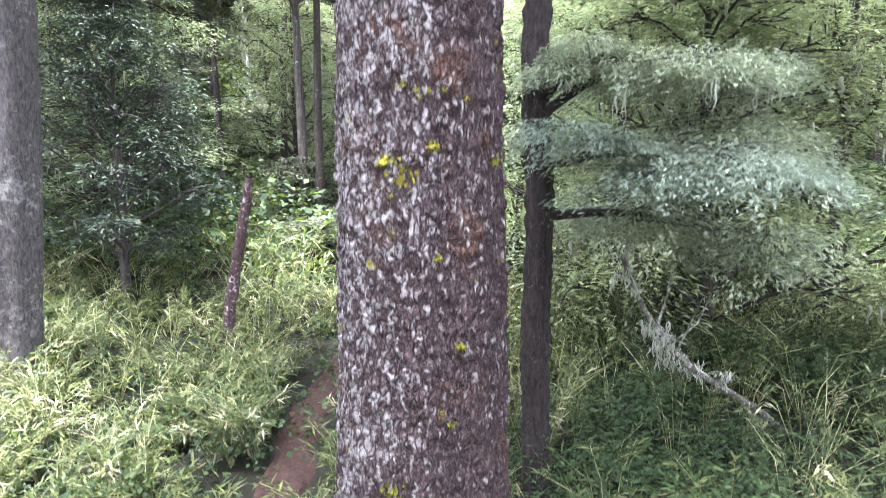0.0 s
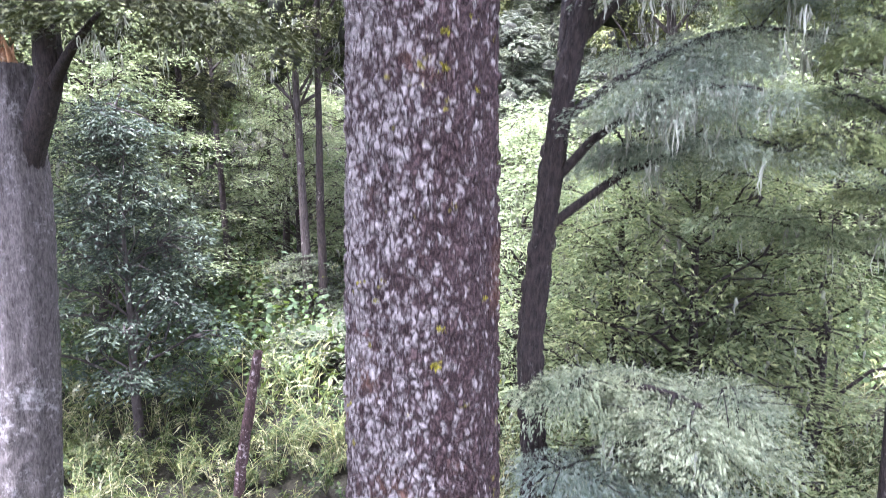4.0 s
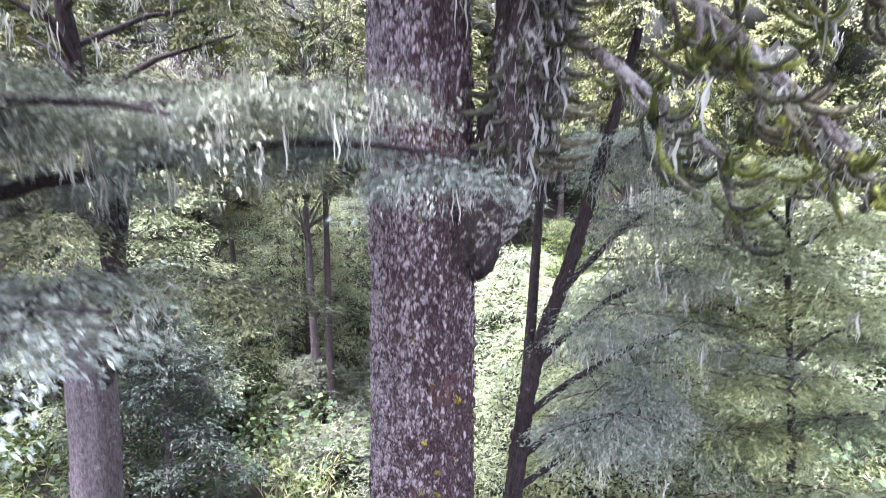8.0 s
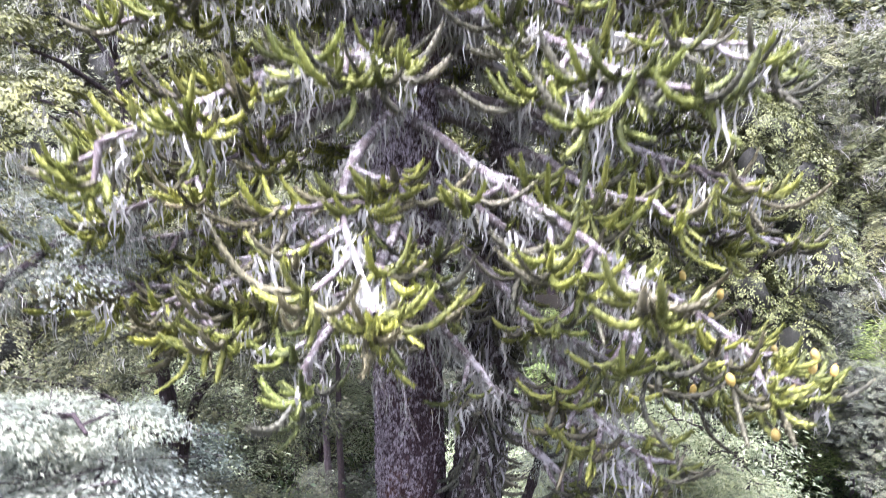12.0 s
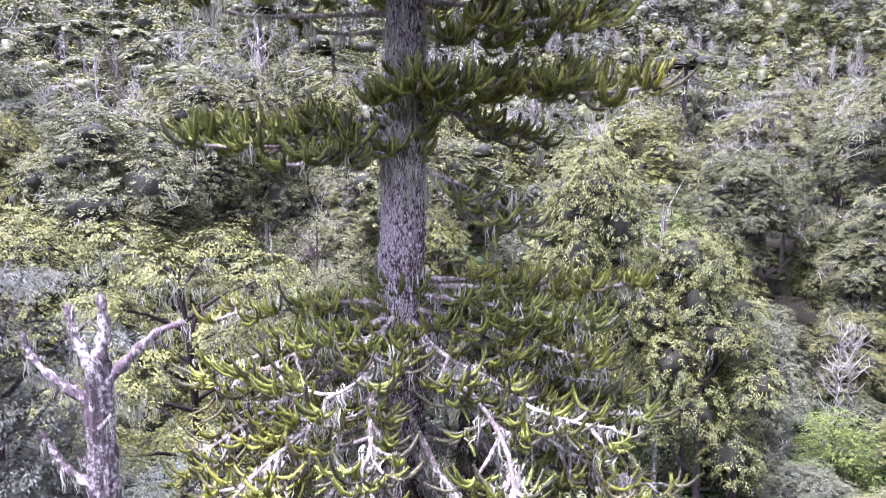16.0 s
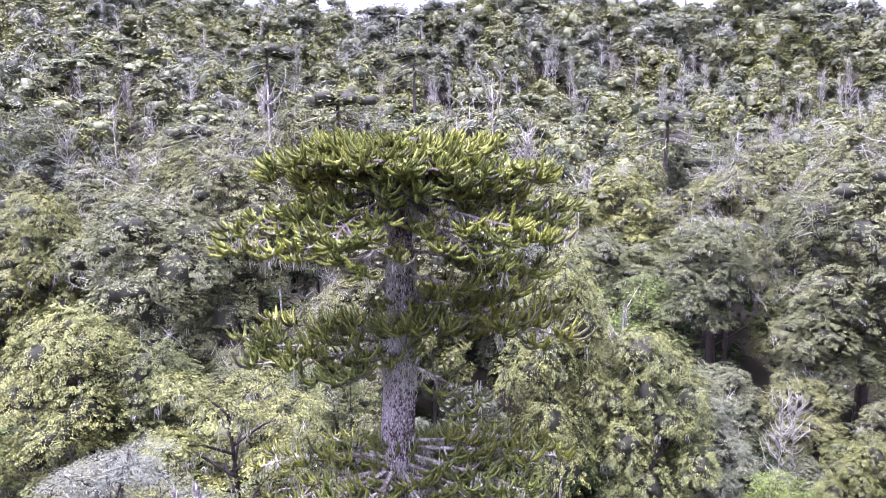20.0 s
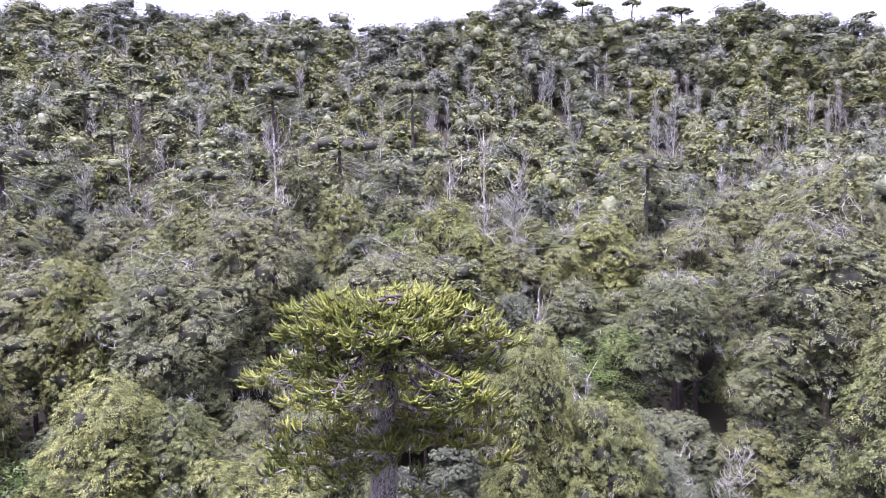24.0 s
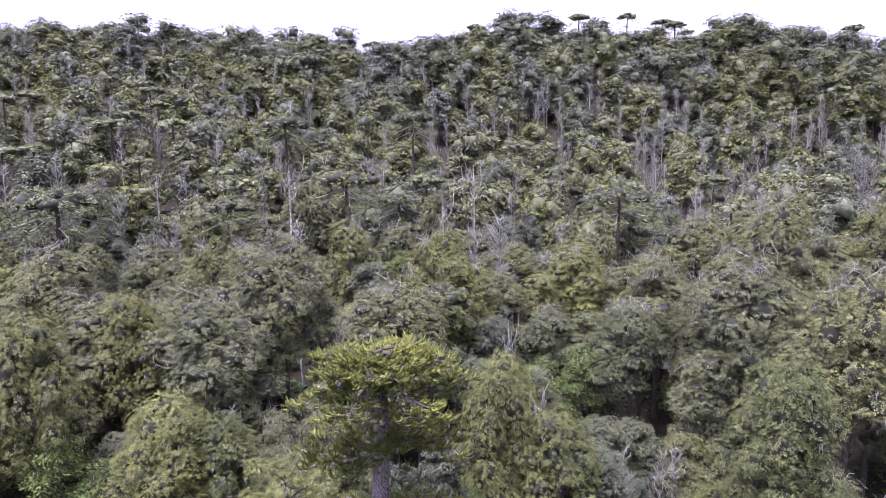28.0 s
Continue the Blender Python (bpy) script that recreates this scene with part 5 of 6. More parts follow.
def build_slender_beech():
    """The young leaning beech just behind the old trunk, its sprays reaching to the right."""
    rng = np.random.default_rng(33)
    x0, y0 = 0.84, 5.5
    z0 = gz(x0, y0)
    t = thing("slender_beech", (x0, y0, z0), "slender leaning beech with drooping lichen-hung sprays", "tree")
    o = np.array((x0, y0, z0))
    p = smoothed(np.array([(0.84, 5.5, z0 - 0.1), (0.76, 5.5, 1.3), (0.80, 5.45, 2.9), (0.73, 5.7, 3.8), (0.90, 5.7, 5.2), (1.02, 5.62, 6.4), (1.38, 5.55, 7.4), (1.75, 5.7, 8.6), (2.2, 6.0, 10.0)]) - o, 50)
    part("trunk", Geo().add(*plated(smoothed(p, 260), np.interp(np.arange(260), (0, 30, 110, 190, 259), (0.135, 0.105, 0.10, 0.07, 0.03)), 24, (0.05, 0.14), 0.025, 6)), M_DARKBARK, t, "dark mossy leaning stem")
    q = smoothed(np.array([(0.95, 5.66, 5.6), (1.08, 6.0, 6.8), (1.22, 6.4, 8.2), (1.3, 6.7, 9.8)]) - o, 24)
    part("limb", Geo().add(*tube(q, np.linspace(0.075, 0.03, 24), 7)), M_DARKBARK, t)
    for tip, bend, zb, n, pr in (((2.3, 4.8, 3.5), 0.3, 3.3, 8, 0.55), ((2.2, 4.3, 2.7), 0.2, 2.9, 8, 0.55), ((2.9, 5.4, 3.0), 0.15, 2.9, 7, 0.6), ((2.6, 5.2, 2.2), 0.15, 2.5, 7, 0.55), ((2.9, 5.6, 5.6), 0.3, 4.9, 6, 0.6), ((2.3, 4.9, 6.0), 0.3, 5.3, 6, 0.55),
                              ((3.4, 6.2, 6.6), 0.3, 5.8, 8, 0.7), ((2.9, 5.7, 7.4), 0.3, 6.4, 8, 0.65), ((3.3, 6.8, 8.1), 0.3, 7.2, 8, 0.7), ((2.5, 6.3, 8.9), 0.25, 8.0, 7, 0.6), ((1.6, 4.9, 3.6), 0.2, 3.4, 4, 0.35)):
        a = np.array([np.interp(zb - z0, p[:, 2], p[:, i]) for i in range(3)])
        spray_limb(t, rng, a, np.array(tip) - o, bend, n, pr, 1900, 0.050, M_PALE, 0.6 if zb < 5 else 9, M_DARKBARK, 0.045, 0.24)


def build_bright_beech():
    x0, y0 = 4.3, 6.2
    rng = np.random.default_rng(41)
    z0 = gz(x0, y0)
    t = thing("young_beech", (x0, y0, z0), "young beech with fresh yellow-green leaves", "tree")
    o = np.array((x0, y0, z0))
    p = smoothed(np.array([(4.35, 6.1, z0 - 0.1), (4.3, 6.1, 3.0), (4.15, 6.0, 5.5), (3.95, 5.9, 6.8), (3.8, 5.8, 8.2)]) - o, 30)
    part("trunk", Geo().add(*tube(p, np.linspace(0.09, 0.025, 30), 8)), M_DARKBARK, t)
    for k in range(16):
        zb = 4.2 + k * 0.26
        az = k * 2.399
        ln = 1.7 - 0.055 * k
        a = np.array([np.interp(zb - z0, p[:, 2], p[:, i]) for i in range(3)])
        b = a + (ln * math.cos(az), ln * math.sin(az), 0.35)
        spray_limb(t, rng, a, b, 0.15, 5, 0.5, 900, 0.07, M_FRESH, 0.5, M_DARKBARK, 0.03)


def build_pole():
    x0, y0 = -3.08, 9.3
    t = thing("dead_sapling", (x0, y0, gz(x0, y0)), "leaning barkless dead sapling stub, broken off", "tree stump")
    p = smoothed([(-0.06, 0, -0.1), (0.06, 0.02, 1), (0.22, 0.06, 1.9), (0.38, 0.1, 2.75)], 40)
    v, f = plated(p, np.linspace(0.085, 0.06, 40), 14, (0.05, 0.16), 0.02, 2)
    part("trunk", Geo().add(v, f), M_POLE, t)
    part("stub", Geo().add(*tube([(0.33, 0.1, 2.45), (0.42, 0.1, 2.5), (0.48, 0.1, 2.48)], (0.03, 0.022, 0.012), 5)), M_POLE, t)


def build_dead_branch():
    rng = np.random.default_rng(8)
    t = thing("fallen_branch", (2.2, 6.2, gz(2.2, 6.2)), "dead fallen branch matted with white lichen", "branch")
    o = np.array((2.2, 6.2, gz(2.2, 6.2)))
    p = smoothed(np.array([(1.55, 6.0, 2.3), (1.75, 6.05, 1.75), (2.2, 6.2, 1.1), (2.7, 6.4, 0.75), (3.3, 6.7, 0.35), (3.7, 6.9, 0.02)]) - o, 30)
    b = part("limb", Geo().add(*tube(p, np.linspace(0.02, 0.045, 30), 6)), M_LIMB, t)
    for k in range(9):
        i = rng.integers(2, 26)
        e = p[i] + rng.normal(0, 0.25, 3) + (0, 0, 0.25)
        part("twig", Geo().add(*tube([p[i], (p[i] + e) / 2 + rng.normal(0, 0.03, 3), e], (0.014, 0.01, 0.004), 4)), M_LIMB, t)
    part("lichen", Geo().add(*tufts(rng, np.repeat(p[rng.integers(0, 27, 15)] + rng.normal(0, 0.07, (15, 3)), 7, 0) + rng.normal(0, 0.05, (105, 3)), 0.12, 1.8)), M_LICHEN, b, "matted white beard lichen")


M_SNAG = wood_mat("flaking_purple_deadwood", (0.03, 0.022, 0.022), (0.11, 0.088, 0.085), (0.40, 0.39, 0.35), 0.50, 1.8, 0.03)
M_RUST = wood_mat("splintered_heartwood", (0.16, 0.07, 0.03), (0.42, 0.24, 0.12), (0.55, 0.42, 0.28), 0.6)
M_POLE = wood_mat("flaking_deadwood", (0.025, 0.018, 0.015), (0.10, 0.06, 0.055), (0.5, 0.42, 0.4), 0.54, 2.0)
build_left_tree()
build_snag_tree()
build_slender_beech()
build_bright_beech()
build_pole()
build_dead_branch()


# ---- the forest on the slope ----
def at_pose(x, y, sink, turn, scale, stretch=1.0):
    return Matrix.Translation((x, y, gz(x, y) - sink)) @ Matrix.Rotation(turn, 4, 'Z') @ Matrix.Diagonal((scale, scale, scale * stretch, 1))


def build_forest():
    rng = np.random.default_rng(77)
    park = (0, 0, -200)
    kinds, high = {}, {}

    def template(key, name, data, leaf, label, height, group, wood=M_BARK, pale=M_LICHEN):
        kinds[key] = joined_tree(name, data, park, (wood, leaf, pale), label, "tree", group)
        high[key] = height
    beechlab = "tall southern beech with tiered olive-green crown and lichen"
    looks = ((M_OLIVE, beechlab, 15, 3.5, 0.50, 1.6, 0.03, 0.3), (M_GREEN, "dark green southern beech with layered crown", 16, 3.3, 0.52, 0.7, 0.02, 0.1),
             (M_GREEN, beechlab, 14, 3.6, 0.50, 2.2, 0.05, 0.4), (M_DEEP, "deep green southern beech, dense rounded crown", 15, 3.2, 0.48, 0.5, 0.01, 0.0),
             (M_GREEN, "southern beech with lichen-whitened crown top", 15, 3.3, 0.52, 2.6, 0.10, 1.0), (M_OLIVE, "broad yellow-olive southern beech crown", 13, 3.5, 0.45, 0.7, 0.02, 0.1))
    for k, (leaf, lab, h, r, base, be, de, cr) in enumerate(looks):
        template("beech%d" % k, "beech_tree", tiered(100 + k, h, base, r, 24, 260, 10, 0.105, 0.26, be, 8, de, 0.13, cr), leaf, lab, h, "beeches on the slope", M_BARK, M_GREYLICHEN)
        template("mid%d" % k, "beech_tree", tiered(130 + k, h, base * 0.9, r, 20, 140, 10, 0.15, 0.26, be * 0.6, 6, de, 0.14, cr, 0.02), leaf, lab, h, "beeches on the slope", M_BARK, M_GREYLICHEN)
    for k in range(2):
        template("umbrella%d" % k, "umbrella_monkey_puzzle", umbrella_pine(200 + k, 17, 3.4, 2600, 0.22, 15, 220), M_UMBRELLA, "distant monkey-puzzle with umbrella crown on bare stem", 17, "monkey-puzzles on the slope", M_BARK, M_GREYLICHEN)
    for k in range(3):
        template("dead%d" % k, "dead_tree", (dead_tree(300 + k, 12 + k, 0.15, 18, 1.5, 18, True) if k == 0 else bare_crown(300 + k, 12 + k, 1.9, 90, 0.028)), M_GREEN, "bleached standing dead tree with bare forked limbs", 12 + k, "standing dead trees", M_DEAD, M_GREYLICHEN)
    template("brush", "dead_shrub", bare_crown(310, 9, 1.0, 80, 0.016), M_GREEN, "bleached leafless bush of many bare twigs", 9.0, "dead shrubs", M_DEAD, M_GREYLICHEN)
    for k in range(3):
        template("sapling%d" % k, "beech_sapling", beech(400 + k, 6, 0.16, 1.6, 20, 5, 90, 0.10, 0.06, 0.05, (0.3, 0), 6, 0, 0.7, 0.26, True), M_BRIGHT, "beech sapling with fresh bright green leaves", 6, "beech saplings")
    for k in range(2):
        template("pole%d" % k, "slim_beech", beech(420 + k, 14, 0.55, 2.4, 14, 6, 130, 0.11, 0.16, 0.5, (0.4, 0.3), 8, 0.05, 0.0, 0.24, True), M_GREEN, "slim dark beech stem with a small high crown", 14, "slim beeches", M_DARKBARK)
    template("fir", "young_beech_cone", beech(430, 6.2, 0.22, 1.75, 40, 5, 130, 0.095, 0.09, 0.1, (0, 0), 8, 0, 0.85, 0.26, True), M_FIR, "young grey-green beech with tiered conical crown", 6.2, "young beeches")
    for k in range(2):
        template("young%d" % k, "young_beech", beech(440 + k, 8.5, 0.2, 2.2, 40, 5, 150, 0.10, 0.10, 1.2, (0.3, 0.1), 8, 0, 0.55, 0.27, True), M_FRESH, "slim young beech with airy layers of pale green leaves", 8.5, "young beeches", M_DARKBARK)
    # the deep green leaf colour stands for the shade on these
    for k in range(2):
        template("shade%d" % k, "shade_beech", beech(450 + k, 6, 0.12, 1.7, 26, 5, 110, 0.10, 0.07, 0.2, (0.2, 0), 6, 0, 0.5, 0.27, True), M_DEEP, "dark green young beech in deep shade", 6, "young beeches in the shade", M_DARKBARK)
    used, placed = set(), []

    def plant(key, x, y, top=None, spread=None, sink=0.15, turn=None, pr=2.2):
        h = high[key]
        tall = (top - gz(x, y)) / h if top else rng.uniform(0.85, 1.15)
        sc = spread or max(0.75, min(1.3, tall))
        m = at_pose(x, y, sink, rng.uniform(0, 6.28) if turn is None else turn, sc, tall / sc)
        if key in used:
            copy_thing(kinds[key], m)
        else:
            kinds[key].matrix_basis = m
            used.add(key)
        placed.append((x, y, pr))
    # trees that stand out, with some fillers between: kind, place, height of the top
    # the beech at x -8.6 is added to shade the young cone beside it
    for key, x, y, top, spread in (("beech2", -14.4, 24.0, 20.0, 1.24), ("beech5", -13.6, 15.4, 16.3, 0.92), ("beech0", -10.6, 16.4, 14.6, 0.72), ("beech4", 17.2, 30.4, 17.9, 0.92),
                                   ("beech2", 24.6, 26.6, 17.0, 1.05), ("beech1", 21.2, 25.0, 14.8, 0.82), ("beech4", 28.2, 39.0, 21.0, 0.92), ("beech2", 31.8, 38.0, 20.0, 0.85),
                                   ("beech5", 5.6, 16.6, 15.3, 0.78), ("beech5", 9.2, 15.8, 12.8, 0.80), ("beech3", 11.8, 18.2, 11.8, 0.75), ("beech3", 13.6, 24.4, 14.4, 0.85),
                                   ("beech1", 19.2, 23.2, 12.2, 0.72), ("beech0", -3.4, 16.6, 14.3, 0.78), ("beech1", -7.4, 17.8, 13.6, 0.78), ("beech3", -0.6, 19.4, 13.2, 0.72), ("beech1", -5.4, 27.0, 16.6, 0.9),
                                   ("beech0", 0.4, 27.2, 15.8, 0.86), ("beech3", 5.0, 31.0, 17.2, 0.9), ("beech1", 9.0, 27.6, 15.6, 0.9), ("beech1", 11.6, 35.4, 19.0, 1.05), ("beech5", 20.2, 11.8, 16.4, 0.98),
                                   ("beech0", 18.6, 17.2, 10.6, 0.68), ("beech2", 28.6, 20.2, 16.6, 0.98), ("beech5", -23.0, 17.6, 17.4, 0.95), ("beech3", -19.6, 22.0, 14.8, 0.9), ("beech4", -21.0, 31.0, 18.5, 0.95), ("beech3", 16.2, 25.8, 13.2, 0.8), ("beech1", 22.6, 20.6, 12.0, 0.8), ("beech3", 15.0, 21.9, 9.8, 0.62),
                                   ("beech3", 11.0, 22.0, 12.6, 0.75), ("beech3", 18.2, 21.0, 9.2, 0.55), ("beech3", -17.6, 19.0, 12.8, 0.8), ("beech3", -19.8, 14.4, 12.0, 0.8), ("beech1", -9.6, 22.6, 14.6, 0.85), ("beech3", 2.2, 22.6, 13.4, 0.75), ("beech5", 6.8, 23.4, 13.6, 0.75), ("beech1", -8.6, 10.4, 14.4, 0.8), ("beech3", 12.8, 14.8, 9.4, 0.7), ("beech1", 14.8, 12.4, 9.0, 0.7), ("beech3", 17.2, 14.2, 8.4, 0.62)):
        plant(key, x, y, top, spread, pr=2.2 * spread)
    for key, x, y, top, spread in (("umbrella0", -8.7, 55.0, 28.3, 1.18), ("umbrella1", -22.6, 54.5, 25.2, 1.1), ("umbrella0", -33.3, 39.2, 24.6, 1.08), ("umbrella1", -3.0, 84.0, 38.0, 1.0), ("umbrella0", -20.0, 74.0, 33.0, 1.0)):
        plant(key, x, y, top, spread, pr=3.0)
    for key, x, y, top, spread in (("dead0", 8.4, 17.6, 15.0, 0.7), ("dead0", 6.6, 21.5, 15.4, 0.7), ("dead2", -12.3, 44.0, 23.4, 1.1), ("dead0", -14.7, 51.0, 24.8, 1.5), ("dead2", 7.6, 45.0, 21.5, 1.1), ("dead1", -4.5, 35.0, 17.5, 1.2), ("dead0", 2.0, 46.0, 21.5, 1.2)):
        plant(key, x, y, top, spread, pr=2.5)
    for x, y, top in ((16.2, 19.6, 11.4), (14.2, 20.4, 9.6), (-6.5, 33.0, 15.5), (17.6, 20.8, 9.5)):
        plant("brush", x, y, top, 1.1, pr=1.5)
    for x, y, top in ((15.6, 18.9, 7.4), (17.3, 17.6, 6.8), (13.2, 16.4, 6.4), (-21.5, 17.2, 12.4), (-18.8, 16.5, 11.0), (9.6, 30.0, 14.0), (13.0, 30.6, 13.4), (-3.0, 47.0, 19.5)):
        plant("sapling%d" % (len(placed) % 3), x, y, top, 1.4, pr=1.5)
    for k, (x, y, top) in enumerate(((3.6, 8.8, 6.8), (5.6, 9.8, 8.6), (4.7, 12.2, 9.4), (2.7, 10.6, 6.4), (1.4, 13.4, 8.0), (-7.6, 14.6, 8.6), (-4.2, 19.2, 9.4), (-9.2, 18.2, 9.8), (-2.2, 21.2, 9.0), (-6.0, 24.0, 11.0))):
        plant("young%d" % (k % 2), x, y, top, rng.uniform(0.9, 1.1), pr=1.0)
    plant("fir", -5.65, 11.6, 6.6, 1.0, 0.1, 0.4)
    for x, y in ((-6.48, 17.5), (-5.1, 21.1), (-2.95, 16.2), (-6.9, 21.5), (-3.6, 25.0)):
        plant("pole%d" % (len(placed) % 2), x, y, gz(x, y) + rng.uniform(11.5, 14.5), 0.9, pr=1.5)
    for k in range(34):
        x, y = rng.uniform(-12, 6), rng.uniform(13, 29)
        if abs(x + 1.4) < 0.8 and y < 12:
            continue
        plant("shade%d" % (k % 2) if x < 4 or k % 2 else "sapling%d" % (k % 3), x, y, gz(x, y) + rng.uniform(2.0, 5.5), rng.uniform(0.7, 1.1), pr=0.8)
    # the rest of the near slope
    tries = 0
    while tries < 4200:
        tries += 1
        y = rng.uniform(13, 62)
        half = 0.78 * (y + 24) + 8
        x = rng.uniform(-half, half)
        if any((x - a) ** 2 + (y - b) ** 2 < (2.0 + c) ** 2 for a, b, c in placed):
            continue
        if y < 27 and abs(x) < 20:
            continue
        u = rng.uniform()
        key = "dead%d" % rng.integers(0, 3) if u < 0.09 else "umbrella%d" % rng.integers(0, 2) if u < 0.15 and y > 30 else ("beech%d" if y < 38 else "mid%d") % rng.integers(0, 6)
        plant(key, x, y, gz(x, y) + rng.uniform(11.5, 16.5), rng.uniform(0.72, 1.1), pr=1.5)
    # unseen trees added round the clearing, beside and behind the way, for their shade
    for k in range(34):
        x, y = rng.choice((-1, -1, 1)) * rng.uniform(9, 26), rng.uniform(-18, 5)
        if y > -2 and abs(x) < 10 or any((x - a) ** 2 + (y - b) ** 2 < 9 for a, b, c in placed):
            continue
        plant("mid%d" % (k % 6), x, y, gz(x, y) + rng.uniform(9.0, 11.5), 1.0)
    # far woods: too many to count
    low = []
    for k in range(6):
        de = (0.05, 0.05, 0.3, 0.1, 0.02, 0.15)[k]
        low.append(("b", tiered(500 + k, 12.0, 0.24, 3.5, 10, 44, 4, 0.60, 0.22, 0.0, 4, de * 0.3, 0.12, de, 0.04, 1.4)))
    for k in range(6):
        low.append(("b", tiered(540 + k, 12.5, 0.26, 3.5, 11, 52, 5, 0.44, 0.22, 0.0, 4, (0.0, 0.03, 0.08, 0.03, 0.1, 0.05)[k], 0.14, 0.3, 0.035, 1.25)))
    for k in range(2):
        low.append(("u", umbrella_pine(520 + k, 14, 3.2, 420, 0.45, 9, 24)))
    for k in range(3):
        low.append(("d", bare_crown(530 + k, 12.0, 2.0, 46, 0.042)))
    flat = []
    for kind, (tr, limbs) in low:
        wood, lf, li = Geo().merge(tr), Geo(), Geo()
        for a, b, c in limbs:
            wood.merge(a)
            lf.merge(b)
            li.merge(c)
        flat.append((kind, wood, lf, li))
    woods = Geo()
    cells = {}

    def sow(x, y, pick, tint, sc, tall):
        kind, wood, lf, li = flat[pick]
        a = rng.uniform(0, 6.28)
        m = np.array(((np.cos(a) * sc, -np.sin(a) * sc, 0), (np.sin(a) * sc, np.cos(a) * sc, 0), (0, 0, tall)))[None]
        at = np.array(((x, y, gz(x, y) - (0.3 if kind != 'b' else 1.6 if y < 185 else 4.2)),))
        scatter_geo(woods, wood, m, at, 1 if kind == "d" else 0)
        # far crown cores take the deep leaf green for their inner shade
        scatter_geo(woods, lf, m, at, 2 + tint, 4)
        scatter_geo(woods, li, m, at, 1)
    for tries in range(26000):
        y = rng.uniform(60, 262)
        half = 0.70 * (y + 24) + 14
        x = rng.uniform(-half, half)
        big = float(smoothstep(135, 215, y))
        gap = 4.6 + 3.4 * big
        c = (int(x // 8), int(y // 8))
        if any((x - a) ** 2 + (y - b) ** 2 < gap * gap for i in (-1, 0, 1) for j in (-1, 0, 1) for a, b in cells.get((c[0] + i, c[1] + j), ())):
            continue
        if any((x - a) ** 2 + (y - b) ** 2 < 16 for a, b, _ in placed if b > 55):
            continue
        cells.setdefault(c, []).append((x, y))
        u = rng.uniform()
        grey = 0.52 * math.exp(-((y - 128) / 45) ** 2) * float(0.35 + 0.65 * smoothstep(-40, 20, x)) + 0.25 * math.exp(-((y - 92) / 16) ** 2) * float(x < -12)
        if y > 205 and u < 0.12:
            sow(x, y, 12 + rng.integers(0, 2), 3, rng.uniform(1.0, 1.6), rng.uniform(1.0, 1.4))
        elif u < grey:
            sow(x, y, 14 + rng.integers(0, 3), 0, rng.uniform(0.55, 1.0), rng.uniform(0.9, 1.3))
        elif u > (0.86 if y < 110 else 0.95):
            sow(x, y, 12 + rng.integers(0, 2), 3, rng.uniform(0.8, 1.1), rng.uniform(0.8, 1.05))
        else:
            s = rng.uniform(0.75, 1.2) * (1 + 0.75 * big)
            # the grey leaf and the ridge's extra deep green also stand for haze
            sow(x, y, rng.integers(0, 6) + (6 if y < 105 or y > 160 else 0), rng.choice((0, 1, 2, 5), p=(0.36, 0.34, 0.2, 0.1) if 80 < y < 185 else (0.33, 0.35, 0.28, 0.04) if y < 100 else (0.12, 0.28, 0.5, 0.1)), s, s * rng.uniform(0.95, 1.22) * (1 - 0.22 * big))
    # unseen woods added behind and beside the camera's way, to close and shade it
    for k in range(90):
        a, d = rng.uniform(0, 6.28), rng.uniform(30, 70)
        x, y = d * math.cos(a), -30 + d * math.sin(a)
        if y > 8 or abs(x) < 16 and y > -38:
            continue
        sow(x, y, rng.integers(0, 6), rng.integers(0, 3), 1.1, 0.95)
    solid("far_woods", woods, [M_BARK, M_GREYLICHEN, M_OLIVE, M_GREEN, M_DEEP, M_UMBRELLA, M_LICHEN, M_GREYLEAF], "dense mixed beech and monkey-puzzle forest on the far slope", "forest", kind="stuff")


build_forest()


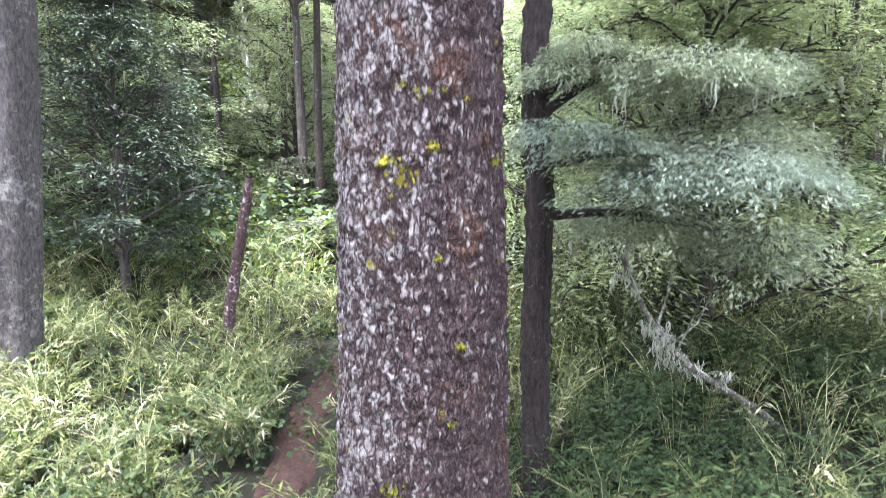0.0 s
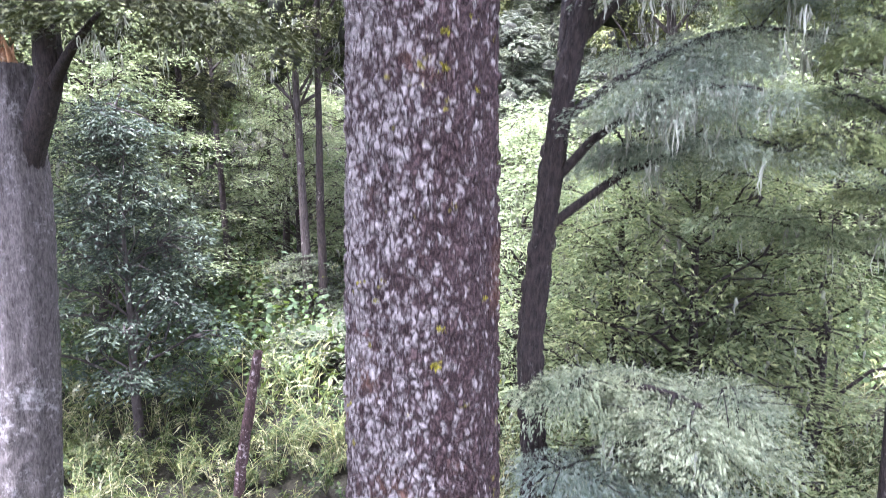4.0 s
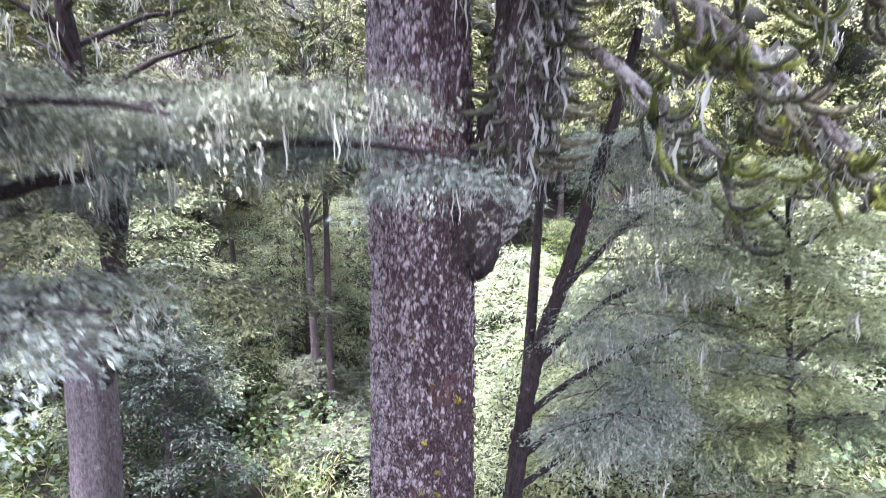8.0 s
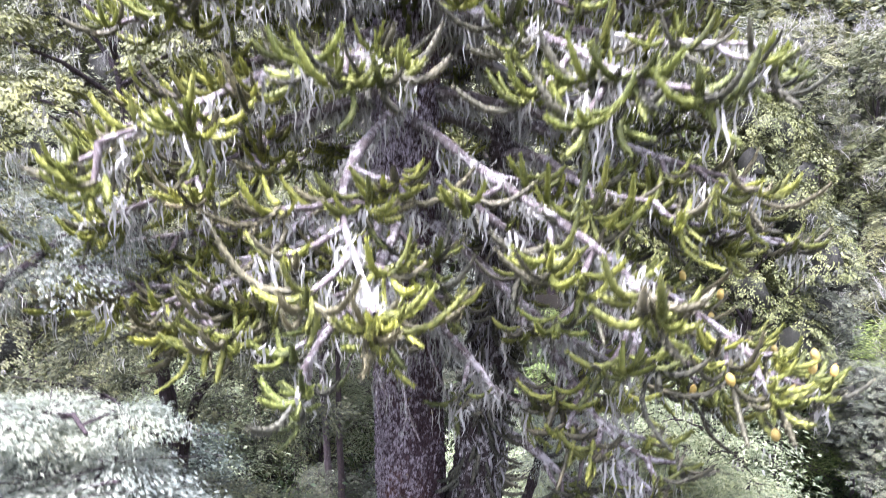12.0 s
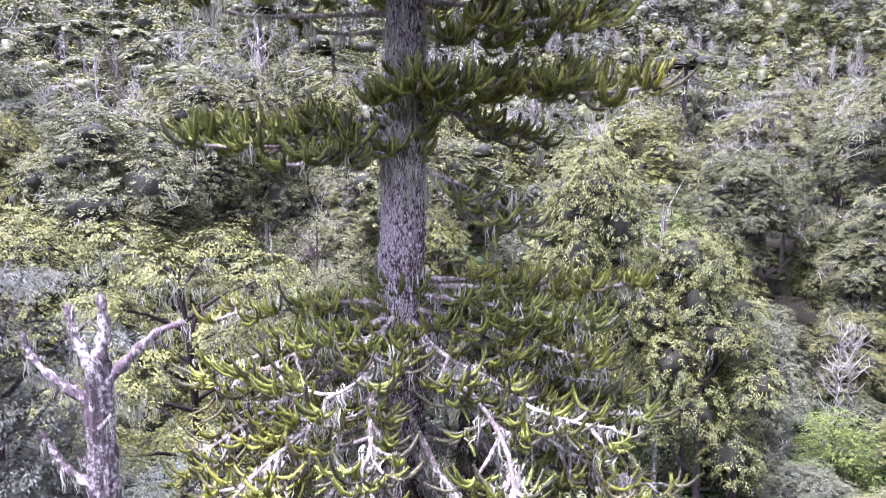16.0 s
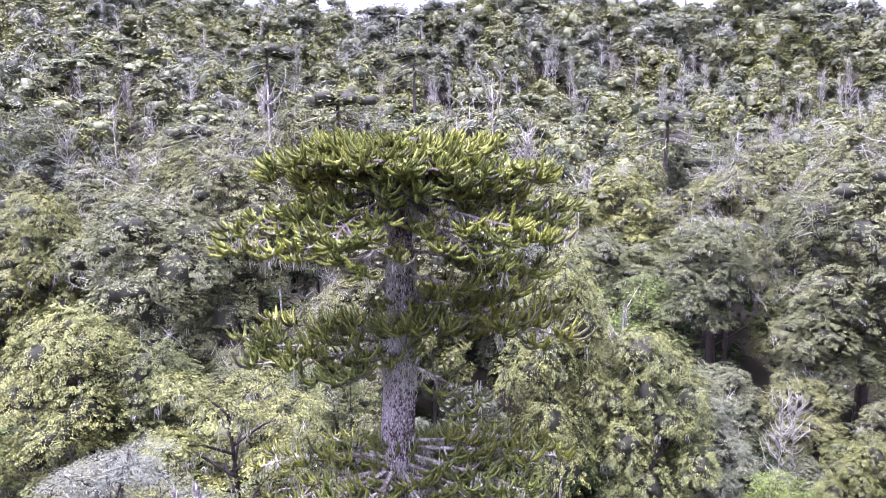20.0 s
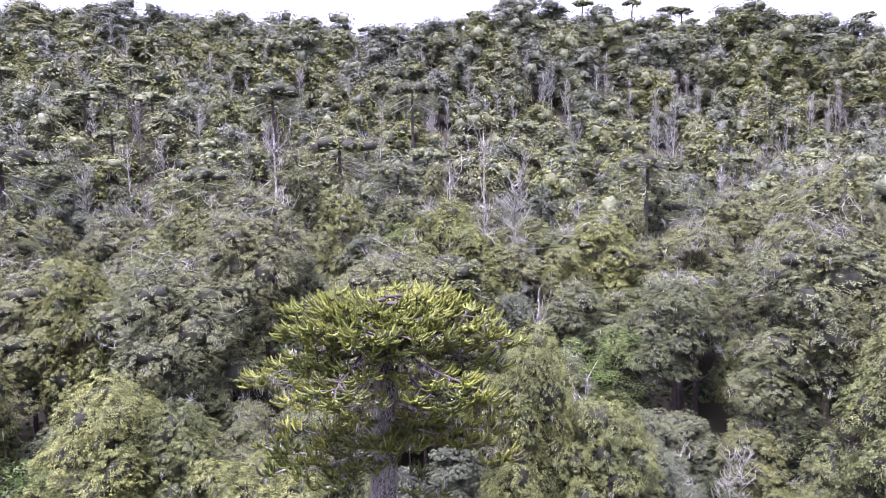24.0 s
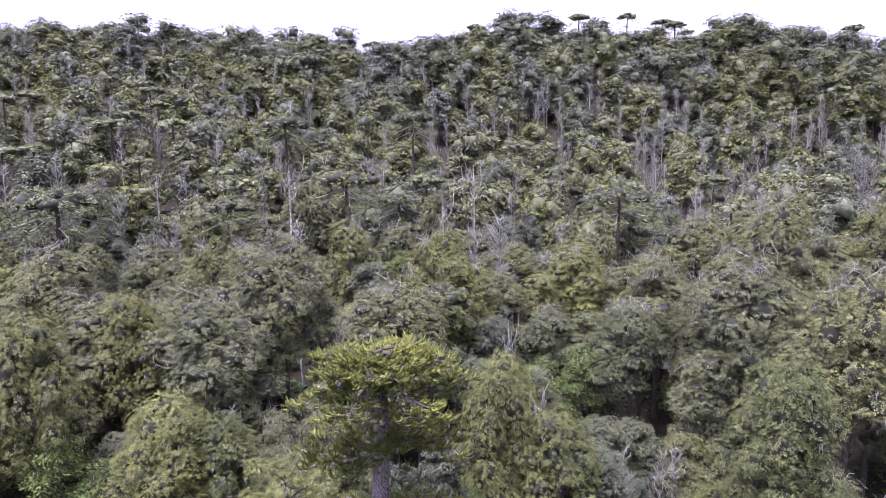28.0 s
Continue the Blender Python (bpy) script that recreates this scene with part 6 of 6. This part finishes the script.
# ---- undergrowth ----
def build_undergrowth():
    rng = np.random.default_rng(9)
    blade, dry, fern, cane = Geo(), Geo(), Geo(), Geo()
    n = 0
    while n < 2500:
        near = n < 1150
        y = 2.5 + 9.5 * rng.uniform() if near else rng.uniform(12, 32)
        x = rng.uniform(-1, 1) * (4 + 0.72 * y)
        px = np.interp(y, (4, 6, 8, 9.4, 10.8, 12), (-1.4, -1.5, -1.62, -1.6, -1.2, -0.5))
        if abs(x - px) < 0.36 and y < 10.5 or math.hypot(x + 0.15, y - 4.0) < 0.75:
            continue
        n += 1
        z = gz(x, y)
        # dark ferny shrubs right of the trunk, partly standing for the shade there
        if x > 0.9 and y < 8.5 and rng.uniform() < 0.6:
            for m in range(3):
                c = np.array((x + rng.normal(0, 0.25), y + rng.normal(0, 0.25), z + rng.uniform(0.15, 1.0)))
                fern.add(*sprigs(rng, c, rng.uniform(0.25, 0.42), 130, 0.075, 0.3))
            continue
        h = rng.uniform(0.45, 1.2) * (1 if y > 6 else 0.8) * (1.0 if near else 1.4) * (1.45 if x > 0.5 and near else 1.0)
        for s in range(rng.integers(5, 9) if near else 4):
            a, ln, sp = rng.uniform(0, 6.28), h * rng.uniform(0.7, 1.2), rng.uniform(0.25, 0.65)
            u = np.linspace(0, 1, 6)
            p = np.stack([x + np.cos(a) * sp * u ** 1.8 * ln, y + np.sin(a) * sp * u ** 1.8 * ln, z + ln * (u - 0.28 * u ** 3)], 1)
            cane.add(*tube(p[[0, 3, 5]] if near else p[::5], (0.007, 0.005, 0.003) if near else (0.008, 0.004), 3))
            m = 30 if near else 12
            i = rng.uniform(1.0, 5, m)
            i0 = np.minimum(i.astype(int), 4)
            at = p[i0] + (p[i0 + 1] - p[i0]) * (i - i0)[:, None] + rng.normal(0, 0.025, (m, 3))
            az = a + rng.normal(0, 1.1, m)
            fwd = np.stack([np.cos(az), np.sin(az), rng.normal(0.25, 0.5, m)], 1)
            size = rng.uniform(0.08, 0.17, m) * (1 if near else 2.2)
            turn = frames_from(fwd, np.tile((0, 0, 1.0), (m, 1)) + rng.normal(0, 0.4, (m, 3))) * size[:, None, None]
            (dry if rng.uniform() < 0.10 else blade).add(*scatter(BLADE_V, LEAF_F, turn, at))
        if rng.uniform() < 0.35:
            c = np.array((x + rng.normal(0, 0.4), y + rng.normal(0, 0.4), z + rng.uniform(0.1, 0.5)))
            fern.add(*leaves(rng, pad(rng, c, rng.uniform(0.25, 0.5), 70, 0.35), 0.07))
    for k in range(1250):
        far = k > 500
        y = rng.uniform(25, 75) if far else rng.uniform(13, 25)
        x = rng.uniform(-1, 1) * (0.72 * (y + 24) + 4)
        c = np.array((x, y, gz(x, y) + rng.uniform(0.3, 1.6)))
        fern.add(*leaves(rng, pad(rng, c, rng.uniform(0.8, 1.6), 22 if far else 90, 0.4), 0.55 if far else 0.16))
    # dark shrubs added over the lit hollows, standing for their deep shade
    for k in range(620):
        x, y = (1 if k % 3 else -1) * rng.uniform(7, 27), rng.uniform(12, 30)
        c = np.array((x, y, gz(x, y) + rng.uniform(0.2, 1.9)))
        fern.add(*leaves(rng, pad(rng, c, rng.uniform(0.7, 1.3), 70, 0.4), 0.19))
    for name, geo, mat, lab in (("bamboo_leaves", blade, M_BAMBOO, "thick undergrowth of arching mountain bamboo leaves"), ("dry_bamboo_leaves", dry, M_DRYBAMBOO, "straw-coloured dry bamboo among the undergrowth"),
                                ("low_shrubs", fern, M_FERN, "dark green low shrub leaves on the forest floor"), ("bamboo_canes", cane, M_DRYBAMBOO, "thin bamboo canes of the undergrowth")):
        solid(name, geo, mat, lab, "undergrowth", kind="stuff")


build_undergrowth()
